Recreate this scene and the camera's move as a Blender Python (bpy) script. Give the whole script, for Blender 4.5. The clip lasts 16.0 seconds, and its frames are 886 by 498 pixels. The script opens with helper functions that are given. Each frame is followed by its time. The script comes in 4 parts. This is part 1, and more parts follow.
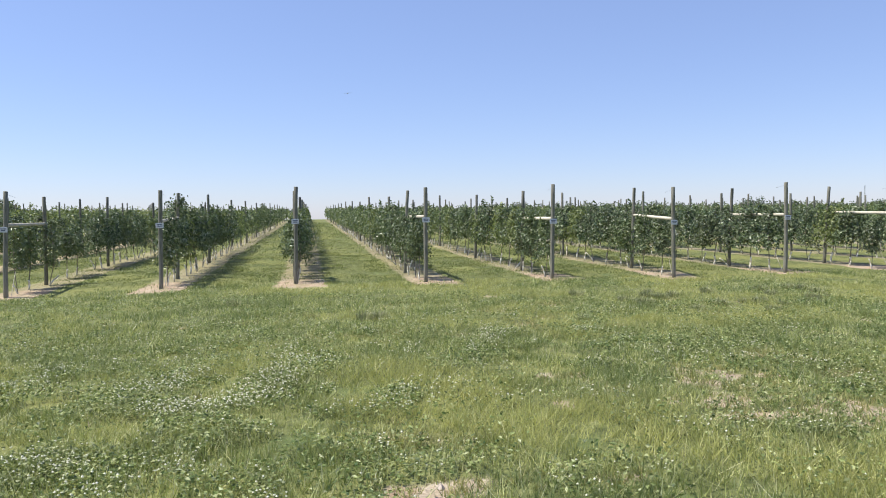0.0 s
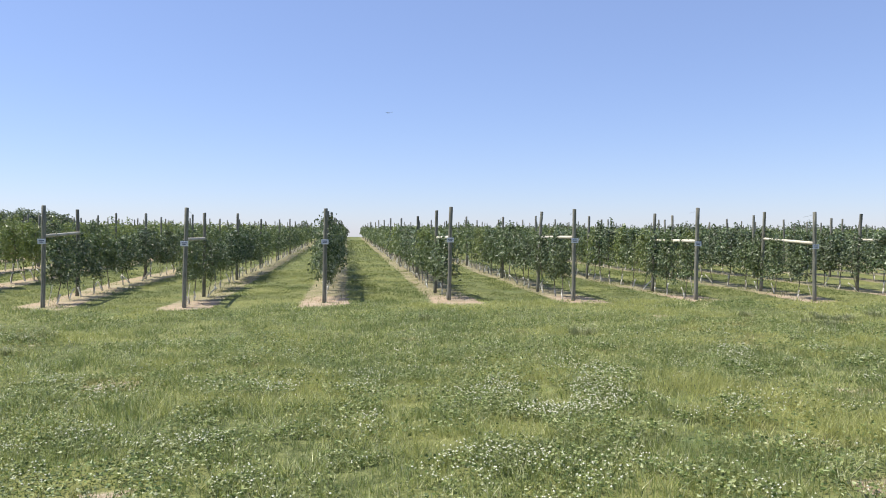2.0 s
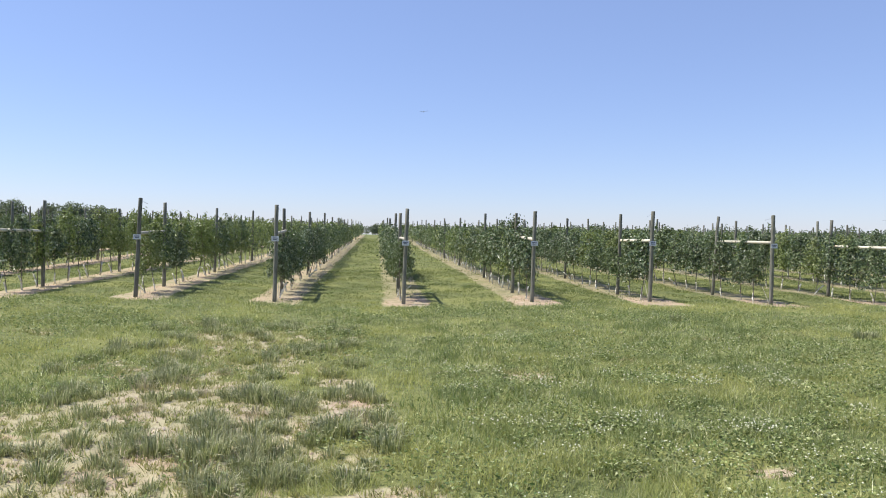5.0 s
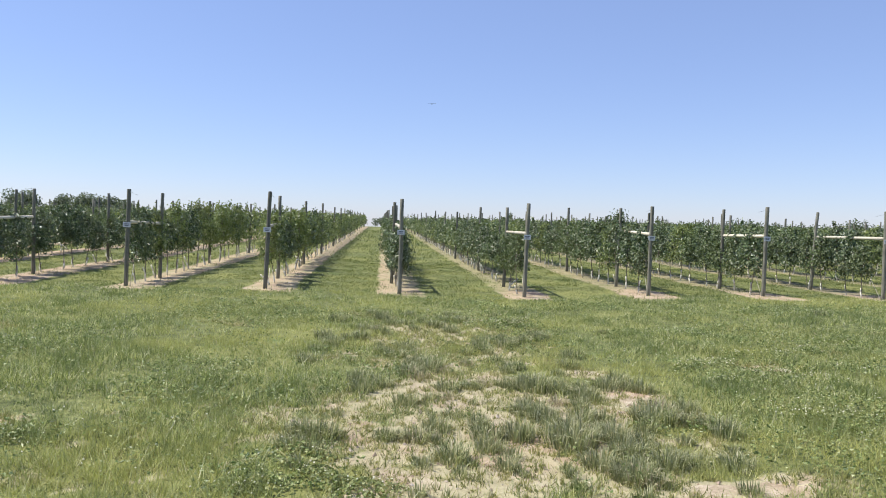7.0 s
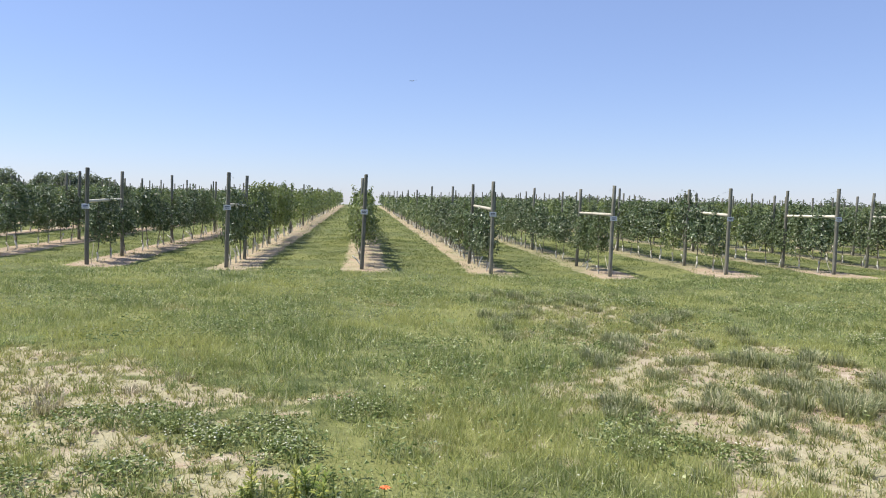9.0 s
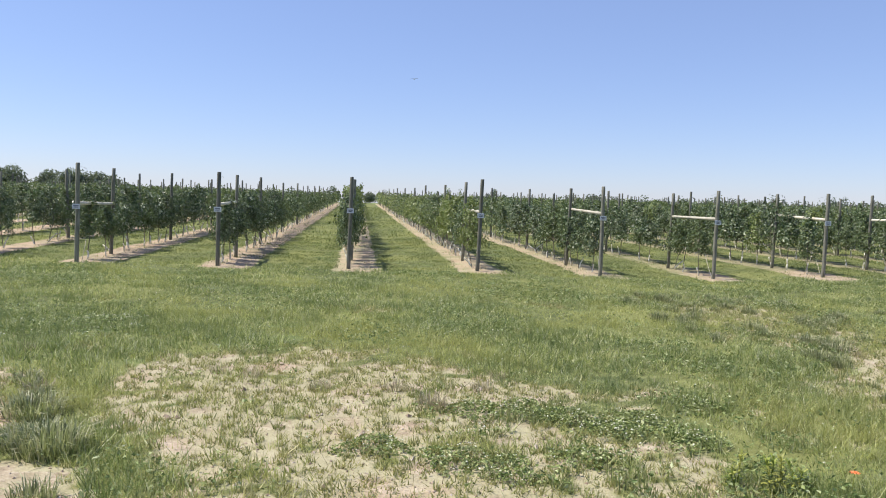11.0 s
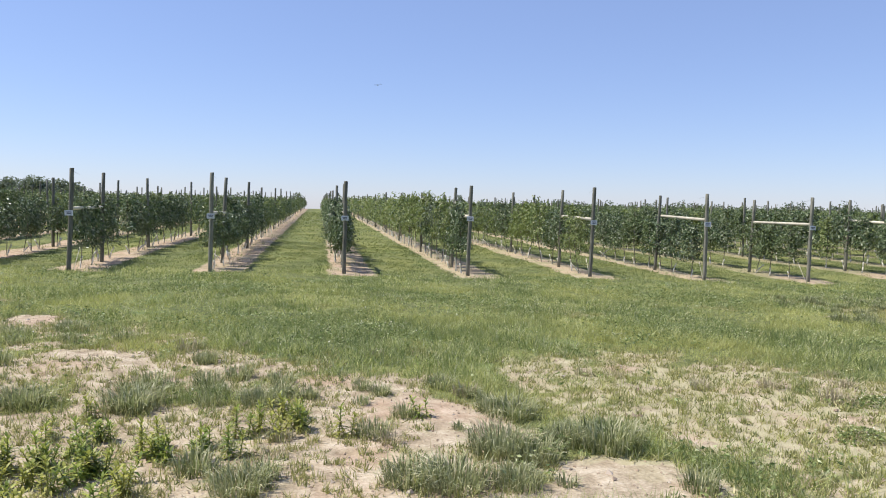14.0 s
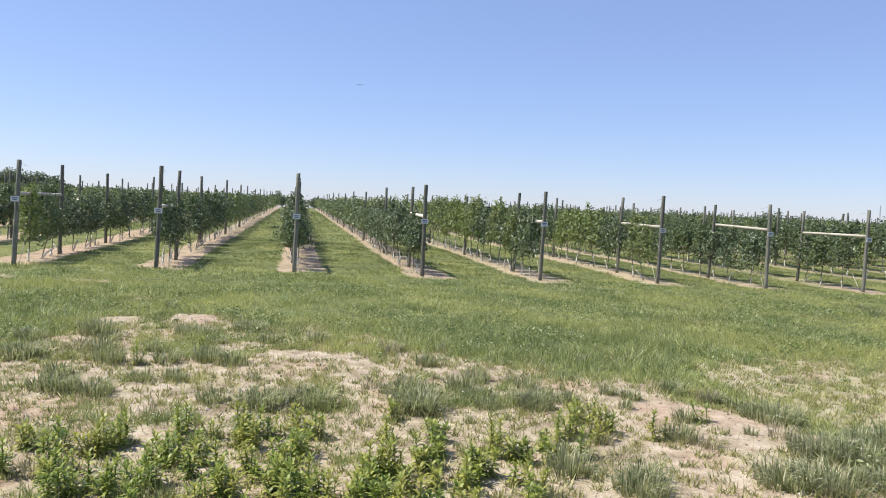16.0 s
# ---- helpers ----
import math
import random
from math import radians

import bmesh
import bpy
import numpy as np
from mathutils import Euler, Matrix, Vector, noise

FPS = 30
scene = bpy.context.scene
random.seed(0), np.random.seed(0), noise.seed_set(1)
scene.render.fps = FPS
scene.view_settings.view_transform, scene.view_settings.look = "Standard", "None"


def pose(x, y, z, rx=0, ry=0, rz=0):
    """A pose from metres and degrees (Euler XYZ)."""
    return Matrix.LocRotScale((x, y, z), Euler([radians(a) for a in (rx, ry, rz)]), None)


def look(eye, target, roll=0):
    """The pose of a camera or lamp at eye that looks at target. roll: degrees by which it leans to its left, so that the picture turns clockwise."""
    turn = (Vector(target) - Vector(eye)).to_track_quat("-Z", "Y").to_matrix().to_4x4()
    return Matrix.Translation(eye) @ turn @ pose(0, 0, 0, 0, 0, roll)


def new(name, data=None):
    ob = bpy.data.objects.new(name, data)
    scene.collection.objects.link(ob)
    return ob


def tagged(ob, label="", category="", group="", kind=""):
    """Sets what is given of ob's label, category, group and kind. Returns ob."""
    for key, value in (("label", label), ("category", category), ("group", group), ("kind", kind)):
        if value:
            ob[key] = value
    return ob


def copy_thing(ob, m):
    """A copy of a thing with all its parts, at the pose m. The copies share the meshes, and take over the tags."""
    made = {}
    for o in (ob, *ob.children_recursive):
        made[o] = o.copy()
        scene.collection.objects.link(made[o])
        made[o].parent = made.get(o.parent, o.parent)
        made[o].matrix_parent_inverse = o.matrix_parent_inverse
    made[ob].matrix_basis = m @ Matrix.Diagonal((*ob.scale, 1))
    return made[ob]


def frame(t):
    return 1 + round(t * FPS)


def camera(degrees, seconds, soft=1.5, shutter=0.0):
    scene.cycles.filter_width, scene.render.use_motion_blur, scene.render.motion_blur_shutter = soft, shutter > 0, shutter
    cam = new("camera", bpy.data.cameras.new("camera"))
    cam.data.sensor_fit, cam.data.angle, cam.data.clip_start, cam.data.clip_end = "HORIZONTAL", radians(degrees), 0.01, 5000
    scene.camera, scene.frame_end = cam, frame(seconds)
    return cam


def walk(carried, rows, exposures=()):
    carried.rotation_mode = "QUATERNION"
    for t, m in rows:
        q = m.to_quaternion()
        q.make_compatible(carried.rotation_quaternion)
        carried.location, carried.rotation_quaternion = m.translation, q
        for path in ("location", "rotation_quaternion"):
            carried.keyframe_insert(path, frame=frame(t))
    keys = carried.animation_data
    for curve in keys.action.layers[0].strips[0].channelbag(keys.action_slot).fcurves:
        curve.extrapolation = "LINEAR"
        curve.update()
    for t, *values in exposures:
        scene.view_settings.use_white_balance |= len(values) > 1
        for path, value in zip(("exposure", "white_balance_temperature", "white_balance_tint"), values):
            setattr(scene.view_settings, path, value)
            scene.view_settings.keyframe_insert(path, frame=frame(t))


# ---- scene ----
cam = camera(61.7, 16.0, soft=1.0)

# the walk: seconds, eye, target, roll
PATH = [
    (0, (0.321, -17.294, 1.551), (0.673, -15.327, 1.462), -0.7),
    (0.5, (-0.376, -17.31, 1.549), (-0.032, -15.341, 1.479), -0.3),
    (1, (-1.069, -17.408, 1.583), (-0.751, -15.434, 1.525), 0.1),
    (1.5, (-1.756, -17.443, 1.568), (-1.47, -15.464, 1.525), 0.2),
    (2, (-2.434, -17.486, 1.581), (-2.177, -15.503, 1.544), 0.2),
    (2.5, (-3.152, -17.517, 1.593), (-2.91, -15.532, 1.558), 0.4),
    (3, (-3.887, -17.552, 1.615), (-3.654, -15.566, 1.578), 0.6),
    (3.5, (-4.606, -17.613, 1.597), (-4.384, -15.626, 1.562), 0.8),
    (4, (-5.313, -17.705, 1.628), (-5.106, -15.716, 1.591), 0.9),
    (6.5, (-8.842, -17.638, 1.554), (-8.681, -15.645, 1.503), 1.3),
    (7, (-9.517, -17.719, 1.583), (-9.351, -15.727, 1.522), 1.4),
    (7.5, (-10.17, -17.782, 1.598), (-9.99, -15.792, 1.52), 1.4),
    (8, (-10.837, -17.807, 1.572), (-10.635, -15.82, 1.475), 1.1),
    (10.5, (-14.415, -18.203, 1.71), (-14.178, -16.221, 1.584), 1.6),
    (11, (-15.124, -18.218, 1.694), (-14.897, -16.235, 1.57), 1.5),
    (11.5, (-15.796, -18.198, 1.667), (-15.559, -16.217, 1.533), 1.3),
    (12, (-16.428, -18.17, 1.633), (-16.167, -16.192, 1.487), 0.9),
    (12.5, (-17.098, -18.187, 1.616), (-16.818, -16.213, 1.461), 0.7),
    (13, (-17.761, -18.178, 1.637), (-17.465, -16.205, 1.486), 0.8),
    (13.5, (-18.38, -18.141, 1.661), (-18.07, -16.169, 1.53), 1.0),
    (14, (-18.98, -18.094, 1.656), (-18.651, -16.124, 1.55), 1.2),
    (14.5, (-19.598, -18.06, 1.655), (-19.24, -16.094, 1.573), 1.5),
    (15, (-20.197, -17.987, 1.646), (-19.819, -16.024, 1.574), 1.8),
    (15.5, (-20.775, -17.934, 1.65), (-20.392, -15.973, 1.572), 2.1),
    (16, (-21.379, -17.856, 1.649), (-20.99, -15.896, 1.549), 2.4),
]
walk(cam, [(t, look(eye, target, roll)) for t, eye, target, roll in PATH], exposures=[(0, .42), (8, .4), (11, .36), (12.5, .27), (14, .36), (16, .4)])

# ---- light: clear midday sun from the west end of the rows, hazy blue sky ----
SUN_EL, SUN_ROT = 59, -77
world = bpy.data.worlds.new("sky")
scene.world = world
world.use_nodes = True
wn = world.node_tree
sky = wn.nodes.new("ShaderNodeTexSky")
sky.sky_type, sky.sun_disc = "NISHITA", False
sky.sun_elevation, sky.sun_rotation = radians(SUN_EL), radians(SUN_ROT)
sky.air_density, sky.dust_density, sky.ozone_density, sky.altitude = 1.0, 0.18, 2.2, 0
tint = wn.nodes.new("ShaderNodeMix")
tint.data_type, tint.blend_type = "RGBA", "MULTIPLY"
tint.inputs[0].default_value, tint.inputs[7].default_value = 1, (.902, .931, 1.172, 1)
wn.links.new(sky.outputs[0], tint.inputs[6])
haze = wn.nodes.new("ShaderNodeMix")
haze.data_type = "RGBA"
haze.inputs[0].default_value, haze.inputs[7].default_value = .25, (4.5, 5.8, 9.3, 1)
wn.links.new(tint.outputs[2], haze.inputs[6])
wn.links.new(haze.outputs[2], wn.nodes["Background"].inputs[0])
wn.nodes["Background"].inputs[1].default_value = 0.094
sun = new("sun", bpy.data.lights.new("sun", "SUN"))
sun.data.energy, sun.data.angle, sun.data.color = 5.0, radians(0.53), (1.0, 0.95, 0.87)
sun_from = Vector((math.sin(radians(SUN_ROT)) * math.cos(radians(SUN_EL)),
                   math.cos(radians(SUN_ROT)) * math.cos(radians(SUN_EL)), math.sin(radians(SUN_EL))))
sun.matrix_world = look(tuple(sun_from * 60), (0, 0, 0))


# ---- plan ----
S = 3.05                                  # row spacing, 10 feet
ROWS = range(-22, 27)
ROW_END = 102.0
TREE_STEP = 0.85
END_Y = {-9: -1.0, -8: -.95, -7: -.8, -6: -.4, -5: -.15, -4: -.2, -3: -.2, -2: -.2, -1: -.03, 0: -.03, 1: -.28, 2: -.45, 3: -.45}
SHIFT = {-4: 0, -8: .06, -7: -.05, -6: -.10, -5: -.11, -3: .08, -2: .02, -1: .09, 0: -.03, 1: -.10, 2: -.14, 3: -.08}
SIGN_Z = {-8: 1.26, -7: 1.25, -6: 1.32, -5: 1.41, -4: 1.37, -3: 1.46, -2: 1.44, -1: 1.42, 0: 1.43, 1: 1.44, 2: 1.36, 3: 1.36}
TALL = {-9: .98, -7: .95, -6: .96, -5: 1.2, -4: 1.06, -3: .98, -2: 1.0, -1: 1.05, 1: 1.06, 2: 1.04}
LEAN = {-8: .06, -7: .03, -6: .02, -5: .06, -4: .08, -3: .02, -2: .06, -1: .04, 0: .05, 1: .03, 2: .04, 3: -.02}
INNER = {-9: (.05, 2.0), -8: (.09, 1.31), -7: (.03, 1.69), -6: (.04, 2.0), -5: (.09, 2.35), -4: (-.01, 2.22), -3: (-.12, 2.37), -2: (-.03, 2.49), -1: (.01, 2.34), 0: (-.04, 2.21), 1: (-.04, 2.68), 2: (.05, 2.16), 3: (.01, 1.93), 4: (.05, 2.02), 5: (.05, 1.98)}   # second post: offset from the row, distance along it
THIRD_Y = {-9: 6.67, -8: 6.67, -7: 7.37, -6: 7.36, -5: 8.3, -4: 7.94, -3: 8.15, -2: 8.09, -1: 8.05, 0: 8.18, 1: 8.03, 2: 7.62, 3: 7.7, 4: 7.25, 5: 7.45}
NEAR_ROWS = range(-10, 8)                 # rows whose first trees are separate things


def row_x(k):
    return k * S + SHIFT.get(k, .3 if k < -8 else -.2)


def end_y(k):
    return END_Y.get(k, -1.0 if k < -9 else -.6)


# ---- numeric fields shared by the ground and what grows on it ----
TABLE = np.random.default_rng(3).random((256, 256))


def field(x, y, size, seed=0):
    """Smooth noise 0..1 with features of about that size in metres."""
    u, v = np.asarray(x) / size + 37.3 * seed + 500, np.asarray(y) / size + 11.7 * seed + 500
    i, j = np.floor(u).astype(int), np.floor(v).astype(int)
    a, b = u - i, v - j
    a, b = a * a * (3 - 2 * a), b * b * (3 - 2 * b)
    t = lambda p, q: TABLE[p % 256, q % 256]
    return (t(i, j) * (1 - a) + t(i + 1, j) * a) * (1 - b) + (t(i, j + 1) * (1 - a) + t(i + 1, j + 1) * a) * b


def ramp(v, lo, hi):
    w = np.clip((v - lo) / (hi - lo), 0, 1)
    return w * w * (3 - 2 * w)


# worn places of the headland: x, y, half width, half depth, strength
SPARSE_EAST = [(4.6, -11.6, 2.6, 2.2, 0.47), (0.6, -8.6, 2, 0.9, 0.4), (-2, -6, 2.5, 0.8, 0.34), (4.2, -12.4, 1.4, 1, 0.54), (1.4, -13.4, 0.9, 0.4, 0.45), (-8.5, -11.4, 2.1, 2.4, 0.8),
               (-8.3, -13.4, 1.8, 1, 0.82), (-8.6, -7.4, 1.9, 2.6, 0.62), (-9, -4.6, 1.8, 1, 0.5), (-10.3, -11.6, 0.8, 0.8, 0.66), (-11.2, -12.2, 1, 1.6, 0.5), (-8.4, -6.2, 1.6, 1.4, 0.55)]
SPARSE_WEST = [(-14.5, -6.5, 2.4, 0.7, 0.36), (-15.2, -12.6, 2.3, 2.5, 0.8), (-16.4, -11.6, 1.1, 1.4, 0.8), (-13.6, -13.8, 1.2, 0.9, 0.75), (-15, -14.3, 2.4, 0.9, 0.76), (-20.2, -13.2, 3.2, 2.4, 0.98),
               (-20.9, -11, 2.6, 1.2, 0.92), (-23.4, -11.6, 1.6, 2.6, 0.9), (-18.6, -12.4, 1, 1.6, 0.95), (-22.6, -8.6, 1.6, 1.2, 0.68), (-21, -9.3, 1.6, 0.7, 0.6), (-13, -6.5, 2.2, 1, 0.2)]
BARE_EAST = [(2.9, -11.4, 0.2, 0.16, 0.55), (0.8, -12.25, 0.18, 0.14, 0.6), (5.2, -11.2, 0.3, 0.2, 0.4), (3.9, -12.4, 0.3, 0.14, 0.5), (1, -13.3, 0.35, 0.09, 0.6), (2, -13.5, 0.2, 0.08, 0.5),
             (-4.9, -12.7, 0.16, 0.1, 0.8), (-3.95, -12.75, 0.2, 0.1, 0.8)]
BARE_MIDDLE = [(-6.6, -12.8, 0.24, 0.14, 0.8), (-7.1, -9.3, 0.34, 0.26, 0.85), (-6.95, -10.35, 0.26, 0.5, 0.95), (-6.7, -11, 0.16, 0.3, 0.9), (-7.9, -11.4, 0.4, 0.22, 0.8), (-8.6, -11.9, 0.45, 0.32, 0.9),
               (-10, -11.6, 0.5, 0.2, 0.8), (-9.8, -11.95, 0.3, 0.2, 0.7), (-7.05, -13.05, 0.55, 0.26, 1), (-6.6, -12.95, 0.25, 0.16, 0.9), (-9.1, -12.9, 0.5, 0.24, 0.8), (-9.6, -13.2, 0.3, 0.25, 0.7),
               (-7.6, -12.1, 0.25, 0.3, 0.7)]
BARE_WEST = [(-18.5, -11.75, 0.34, 0.24, 0.95), (-18.1, -12.2, 0.5, 0.36, 1), (-17.8, -12.65, 0.42, 0.4, 1), (-18.25, -13, 0.42, 0.36, 0.95), (-17.65, -13, 0.26, 0.28, 0.9), (-17.1, -13.9, 0.42, 0.24, 1),
             (-17.5, -14.25, 0.5, 0.3, 1), (-16.85, -14.15, 0.3, 0.24, 1), (-18, -14.25, 0.35, 0.2, 0.9), (-18.9, -11.5, 0.3, 0.2, 0.8), (-17, -11.1, 0.16, 0.36, 0.8), (-13.2, -14.1, 0.3, 0.12, 0.8),
             (-12.4, -11.7, 0.18, 0.16, 0.8), (-15.1, -13.9, 0.3, 0.16, 0.6)]
BARE_INNER_WEST = [(-20.85, -11.2, 0.34, 0.42, 0.95), (-20.1, -10.3, 0.3, 0.16, 0.9), (-20.7, -11.7, 0.3, 0.3, 0.8), (-20.3, -12.55, 0.5, 0.16, 0.85), (-20, -10.85, 0.3, 0.24, 0.85), (-19.1, -12.8, 0.34, 0.3, 0.9),
                   (-18.8, -13.5, 0.42, 0.26, 0.9), (-19.2, -14.1, 0.34, 0.22, 0.85), (-20.2, -12.5, 0.3, 0.16, 0.8), (-19.8, -14.3, 0.4, 0.2, 0.8)]
BARE_FAR_WEST = [(-21.9, -9.8, 0.26, 0.22, 0.8), (-21.2, -10.25, 0.5, 0.32, 1), (-21.2, -10.8, 0.4, 0.3, 0.9), (-22.64, -7.8, 0.3, 0.36, 1), (-23.55, -7.95, 0.3, 0.34, 1), (-23.5, -9.4, 0.5, 0.4, 0.95),
                 (-22.5, -10.8, 0.6, 0.42, 0.95), (-21.75, -11.2, 0.4, 0.24, 0.9), (-21.1, -10.7, 0.3, 0.3, 0.8), (-22.15, -12.6, 0.36, 0.36, 0.95), (-21.9, -13.5, 0.3, 0.4, 0.9), (-22.9, -13.3, 0.42, 0.36, 0.85),
                 (-23.7, -12.2, 0.4, 0.4, 0.8)]
# closed grass between the worn places: x, y, half width, half depth
GREEN = [(-17.75, -11.75, .34, .5), (-17.3, -12.6, .26, .5), (-17.05, -13.35, .42, .22), (-16.5, -13.75, .22, .3), (-21.3, -11.95, .5, .2), (-19.9, -11.95, .7, .18)]
# x, y, radius of patches of white clover
CLOVER = [(-.4, -10.4, .8), (-1.7, -10.1, .7), (0, -11.4, .9), (-1.7, -11.5, .9), (-.4, -12.9, 1.0), (-3.1, -10.5, .7),
          (-1.1, -11.7, .8), (-4.3, -12.0, .8), (-13.8, -12.5, .7), (-14.4, -13.7, .5), (-18.15, -8.3, .5), (-13.4, -13.0, .6),
          (-7.5, -5.4, .6), (-9.9, -12.9, .5), (-14.1, -8.9, .6), (-5.4, -9.5, .6), (-5.2, -11.2, .6), (2.2, -9.2, .6),
          (-.6, -8.0, .6), (3.2, -8.6, .7), (-2.5, -7.2, .6), (5.0, -9.6, .7)]


def bare(x, y):
    """How bare the ground is, 0 (closed turf) to 1 (soil)."""
    n1, n2, n3, n4 = field(x, y, .55, 1), field(x, y, .2, 2), field(x, y, 1.7, 3), field(x, y, .11, 8)
    out = ramp(n1 * .5 + n2 * .25 + n3 * .35, .72, .92) * .55
    for cx, cy, rx, ry, s in SPARSE_EAST + SPARSE_WEST:
        r = np.hypot((x - cx) / rx, (y - cy) / ry) + (n3 - .5) * .5
        inside = s * (1 - ramp(r, .5, 1.35))
        out = np.maximum(out, .8 * ramp(inside * .81 - (n1 * .25 + n2 * .3 + n4 * .45), -.1, .16) * (inside > .01))
    for cx, cy, rx, ry, s in BARE_EAST + BARE_MIDDLE + BARE_WEST + BARE_INNER_WEST + BARE_FAR_WEST:
        r = np.hypot((x - cx) / rx, (y - cy) / ry) + (n1 - .5) * .7 + (n2 - .5) * .35
        out = np.maximum(out, s * (1 - ramp(r, .75, 1.15)))
    for cx, cy, rx, ry in GREEN:
        out = out * ramp(np.hypot((x - cx) / rx, (y - cy) / ry) + (n1 - .5) * .5, .6, 1.2)
    return out * (1 - ramp(y, -3.5, -1.5)) * ramp(y, -16.2, -15.2)


def strip(x, y):
    """The cleared strips under the rows."""
    off = np.abs(((x - .1) / S + .5) % 1 - .5) * S + (field(x, y, .5, 4) - .5) * .25
    weedy = 1 - (.34 + .5 * ramp(x, -10, -7) * ramp(y, .5, 2)) * ramp(field(x, y, .35, 19) * .6 + field(x, y, 2.0, 20) * .5, .52, .76)
    return weedy * (1 - ramp(off - .05 * (1 - ramp(y, 0, 1.4)), .46, .58)) * ramp(y + (field(x, y, .4, 5) - .5) * .5, -1.0, -.6) * (y < ROW_END)


def ground_z(x, y):
    x, y = np.asarray(x, float), np.asarray(y, float)
    south = 1 - ramp(y, -8, -1)
    z = south * np.interp(x, [-60, -26, -21, -18, -12, -7, -3, 1, 6, 60], [.1, .1, .1, .08, -.02, -.11, -.01, .06, .03, 0])
    z = z + (1 - south) * np.interp(x, [-60, -24, -21, -18, -15, -12, -9, -6, -3, 0, 6, 12, 60], [.18, .17, .15, .06, .02, .06, -.03, -.05, 0, 0, .01, 0, -.05])
    z = z + .0118 * np.clip(y, 0, ROW_END) - .010 * np.clip(y - ROW_END, 0, 900)
    near = ramp(y, -40, -20) * (1 - ramp(y, 20, 60))
    return z + near * ((field(x, y, 2.4, 6) - .5) * .07 + (field(x, y, .6, 7) - .5) * .035)


def turf_z(x, y):
    return float(ground_z(np.array([x]), np.array([y]))[0])


# ---- materials ----
def material(name, rough=.8, metal=0.0):
    m = bpy.data.materials.new(name)
    m.use_nodes = True
    b = m.node_tree.nodes["Principled BSDF"]
    b.inputs["Roughness"].default_value, b.inputs["Metallic"].default_value = rough, metal
    return m, m.node_tree, b


def node(nt, kind, **inputs):
    n = nt.nodes.new(kind)
    for key, value in inputs.items():
        n.inputs[key].default_value = value
    return n


def colours(nt, fac, stops):
    r = nt.nodes.new("ShaderNodeValToRGB")
    while len(r.color_ramp.elements) < len(stops):
        r.color_ramp.elements.new(.5)
    for e, (at, c) in zip(r.color_ramp.elements, stops):
        e.position, e.color = at, (*c, 1)
    nt.links.new(fac, r.inputs[0])
    return r.outputs[0]


def mix(nt, fac, a, b, how="MIX"):
    n = nt.nodes.new("ShaderNodeMix")
    n.data_type, n.blend_type = "RGBA", how
    for k, v in ((0, fac), (6, a), (7, b)):
        if hasattr(v, "is_output"):
            nt.links.new(v, n.inputs[k])
        else:
            n.inputs[k].default_value = v if k == 0 else (*v, 1)
    return n.outputs[2]


def maths(nt, op, a, b=None):
    n = nt.nodes.new("ShaderNodeMath")
    n.operation = op
    for k, v in ((0, a), (1, b)):
        if v is None:
            continue
        if hasattr(v, "is_output"):
            nt.links.new(v, n.inputs[k])
        else:
            n.inputs[k].default_value = v
    return n.outputs[0]


def step(nt, v, lo, hi):
    n = nt.nodes.new("ShaderNodeMapRange")
    n.interpolation_type = "SMOOTHSTEP"
    nt.links.new(v, n.inputs[0])
    n.inputs[1].default_value, n.inputs[2].default_value = lo, hi
    return n.outputs[0]


def grain(nt, scale, detail=4, vec=None):
    n = node(nt, "ShaderNodeTexNoise", Scale=scale, Detail=detail)
    if vec is None:
        vec = nt.nodes.new("ShaderNodeNewGeometry").outputs["Position"]
    nt.links.new(vec, n.inputs["Vector"])
    return n.outputs[0]


def bump(nt, b, height, strength=.5, distance=.02):
    n = node(nt, "ShaderNodeBump", Strength=strength, Distance=distance)
    nt.links.new(height, n.inputs["Height"])
    nt.links.new(n.outputs[0], b.inputs["Normal"])


def leafy(name, stops, patch=(), patch_size=.6, thin=.35, rough=.55, large=(), through_light=(.30, .36, .09), middle=()):
    """Leaf or blade: colour varies blade by blade and from place to place, and light comes through."""
    m, nt, b = material(name, rough)
    geo = nt.nodes.new("ShaderNodeNewGeometry")
    c = colours(nt, geo.outputs["Random Per Island"], stops)
    if patch:
        c = mix(nt, step(nt, grain(nt, 1 / patch_size, 3), .42, .62), c, mix(nt, .6, c, patch))
    if middle:
        c = mix(nt, step(nt, grain(nt, 1.5, 4), .47, .58), c, mix(nt, .5, c, middle))
    if large:
        c = mix(nt, step(nt, grain(nt, .35, 3), .45, .62), c, mix(nt, .6, c, large))
    nt.links.new(c, b.inputs["Base Color"])
    b.inputs["Specular IOR Level"].default_value = .35
    tr = nt.nodes.new("ShaderNodeBsdfTranslucent")
    nt.links.new(mix(nt, .4, c, through_light), tr.inputs[0])
    ms = nt.nodes.new("ShaderNodeMixShader")
    ms.inputs[0].default_value = thin
    nt.links.new(b.outputs[0], ms.inputs[1])
    nt.links.new(tr.outputs[0], ms.inputs[2])
    nt.links.new(ms.outputs[0], nt.nodes["Material Output"].inputs[0])
    return m


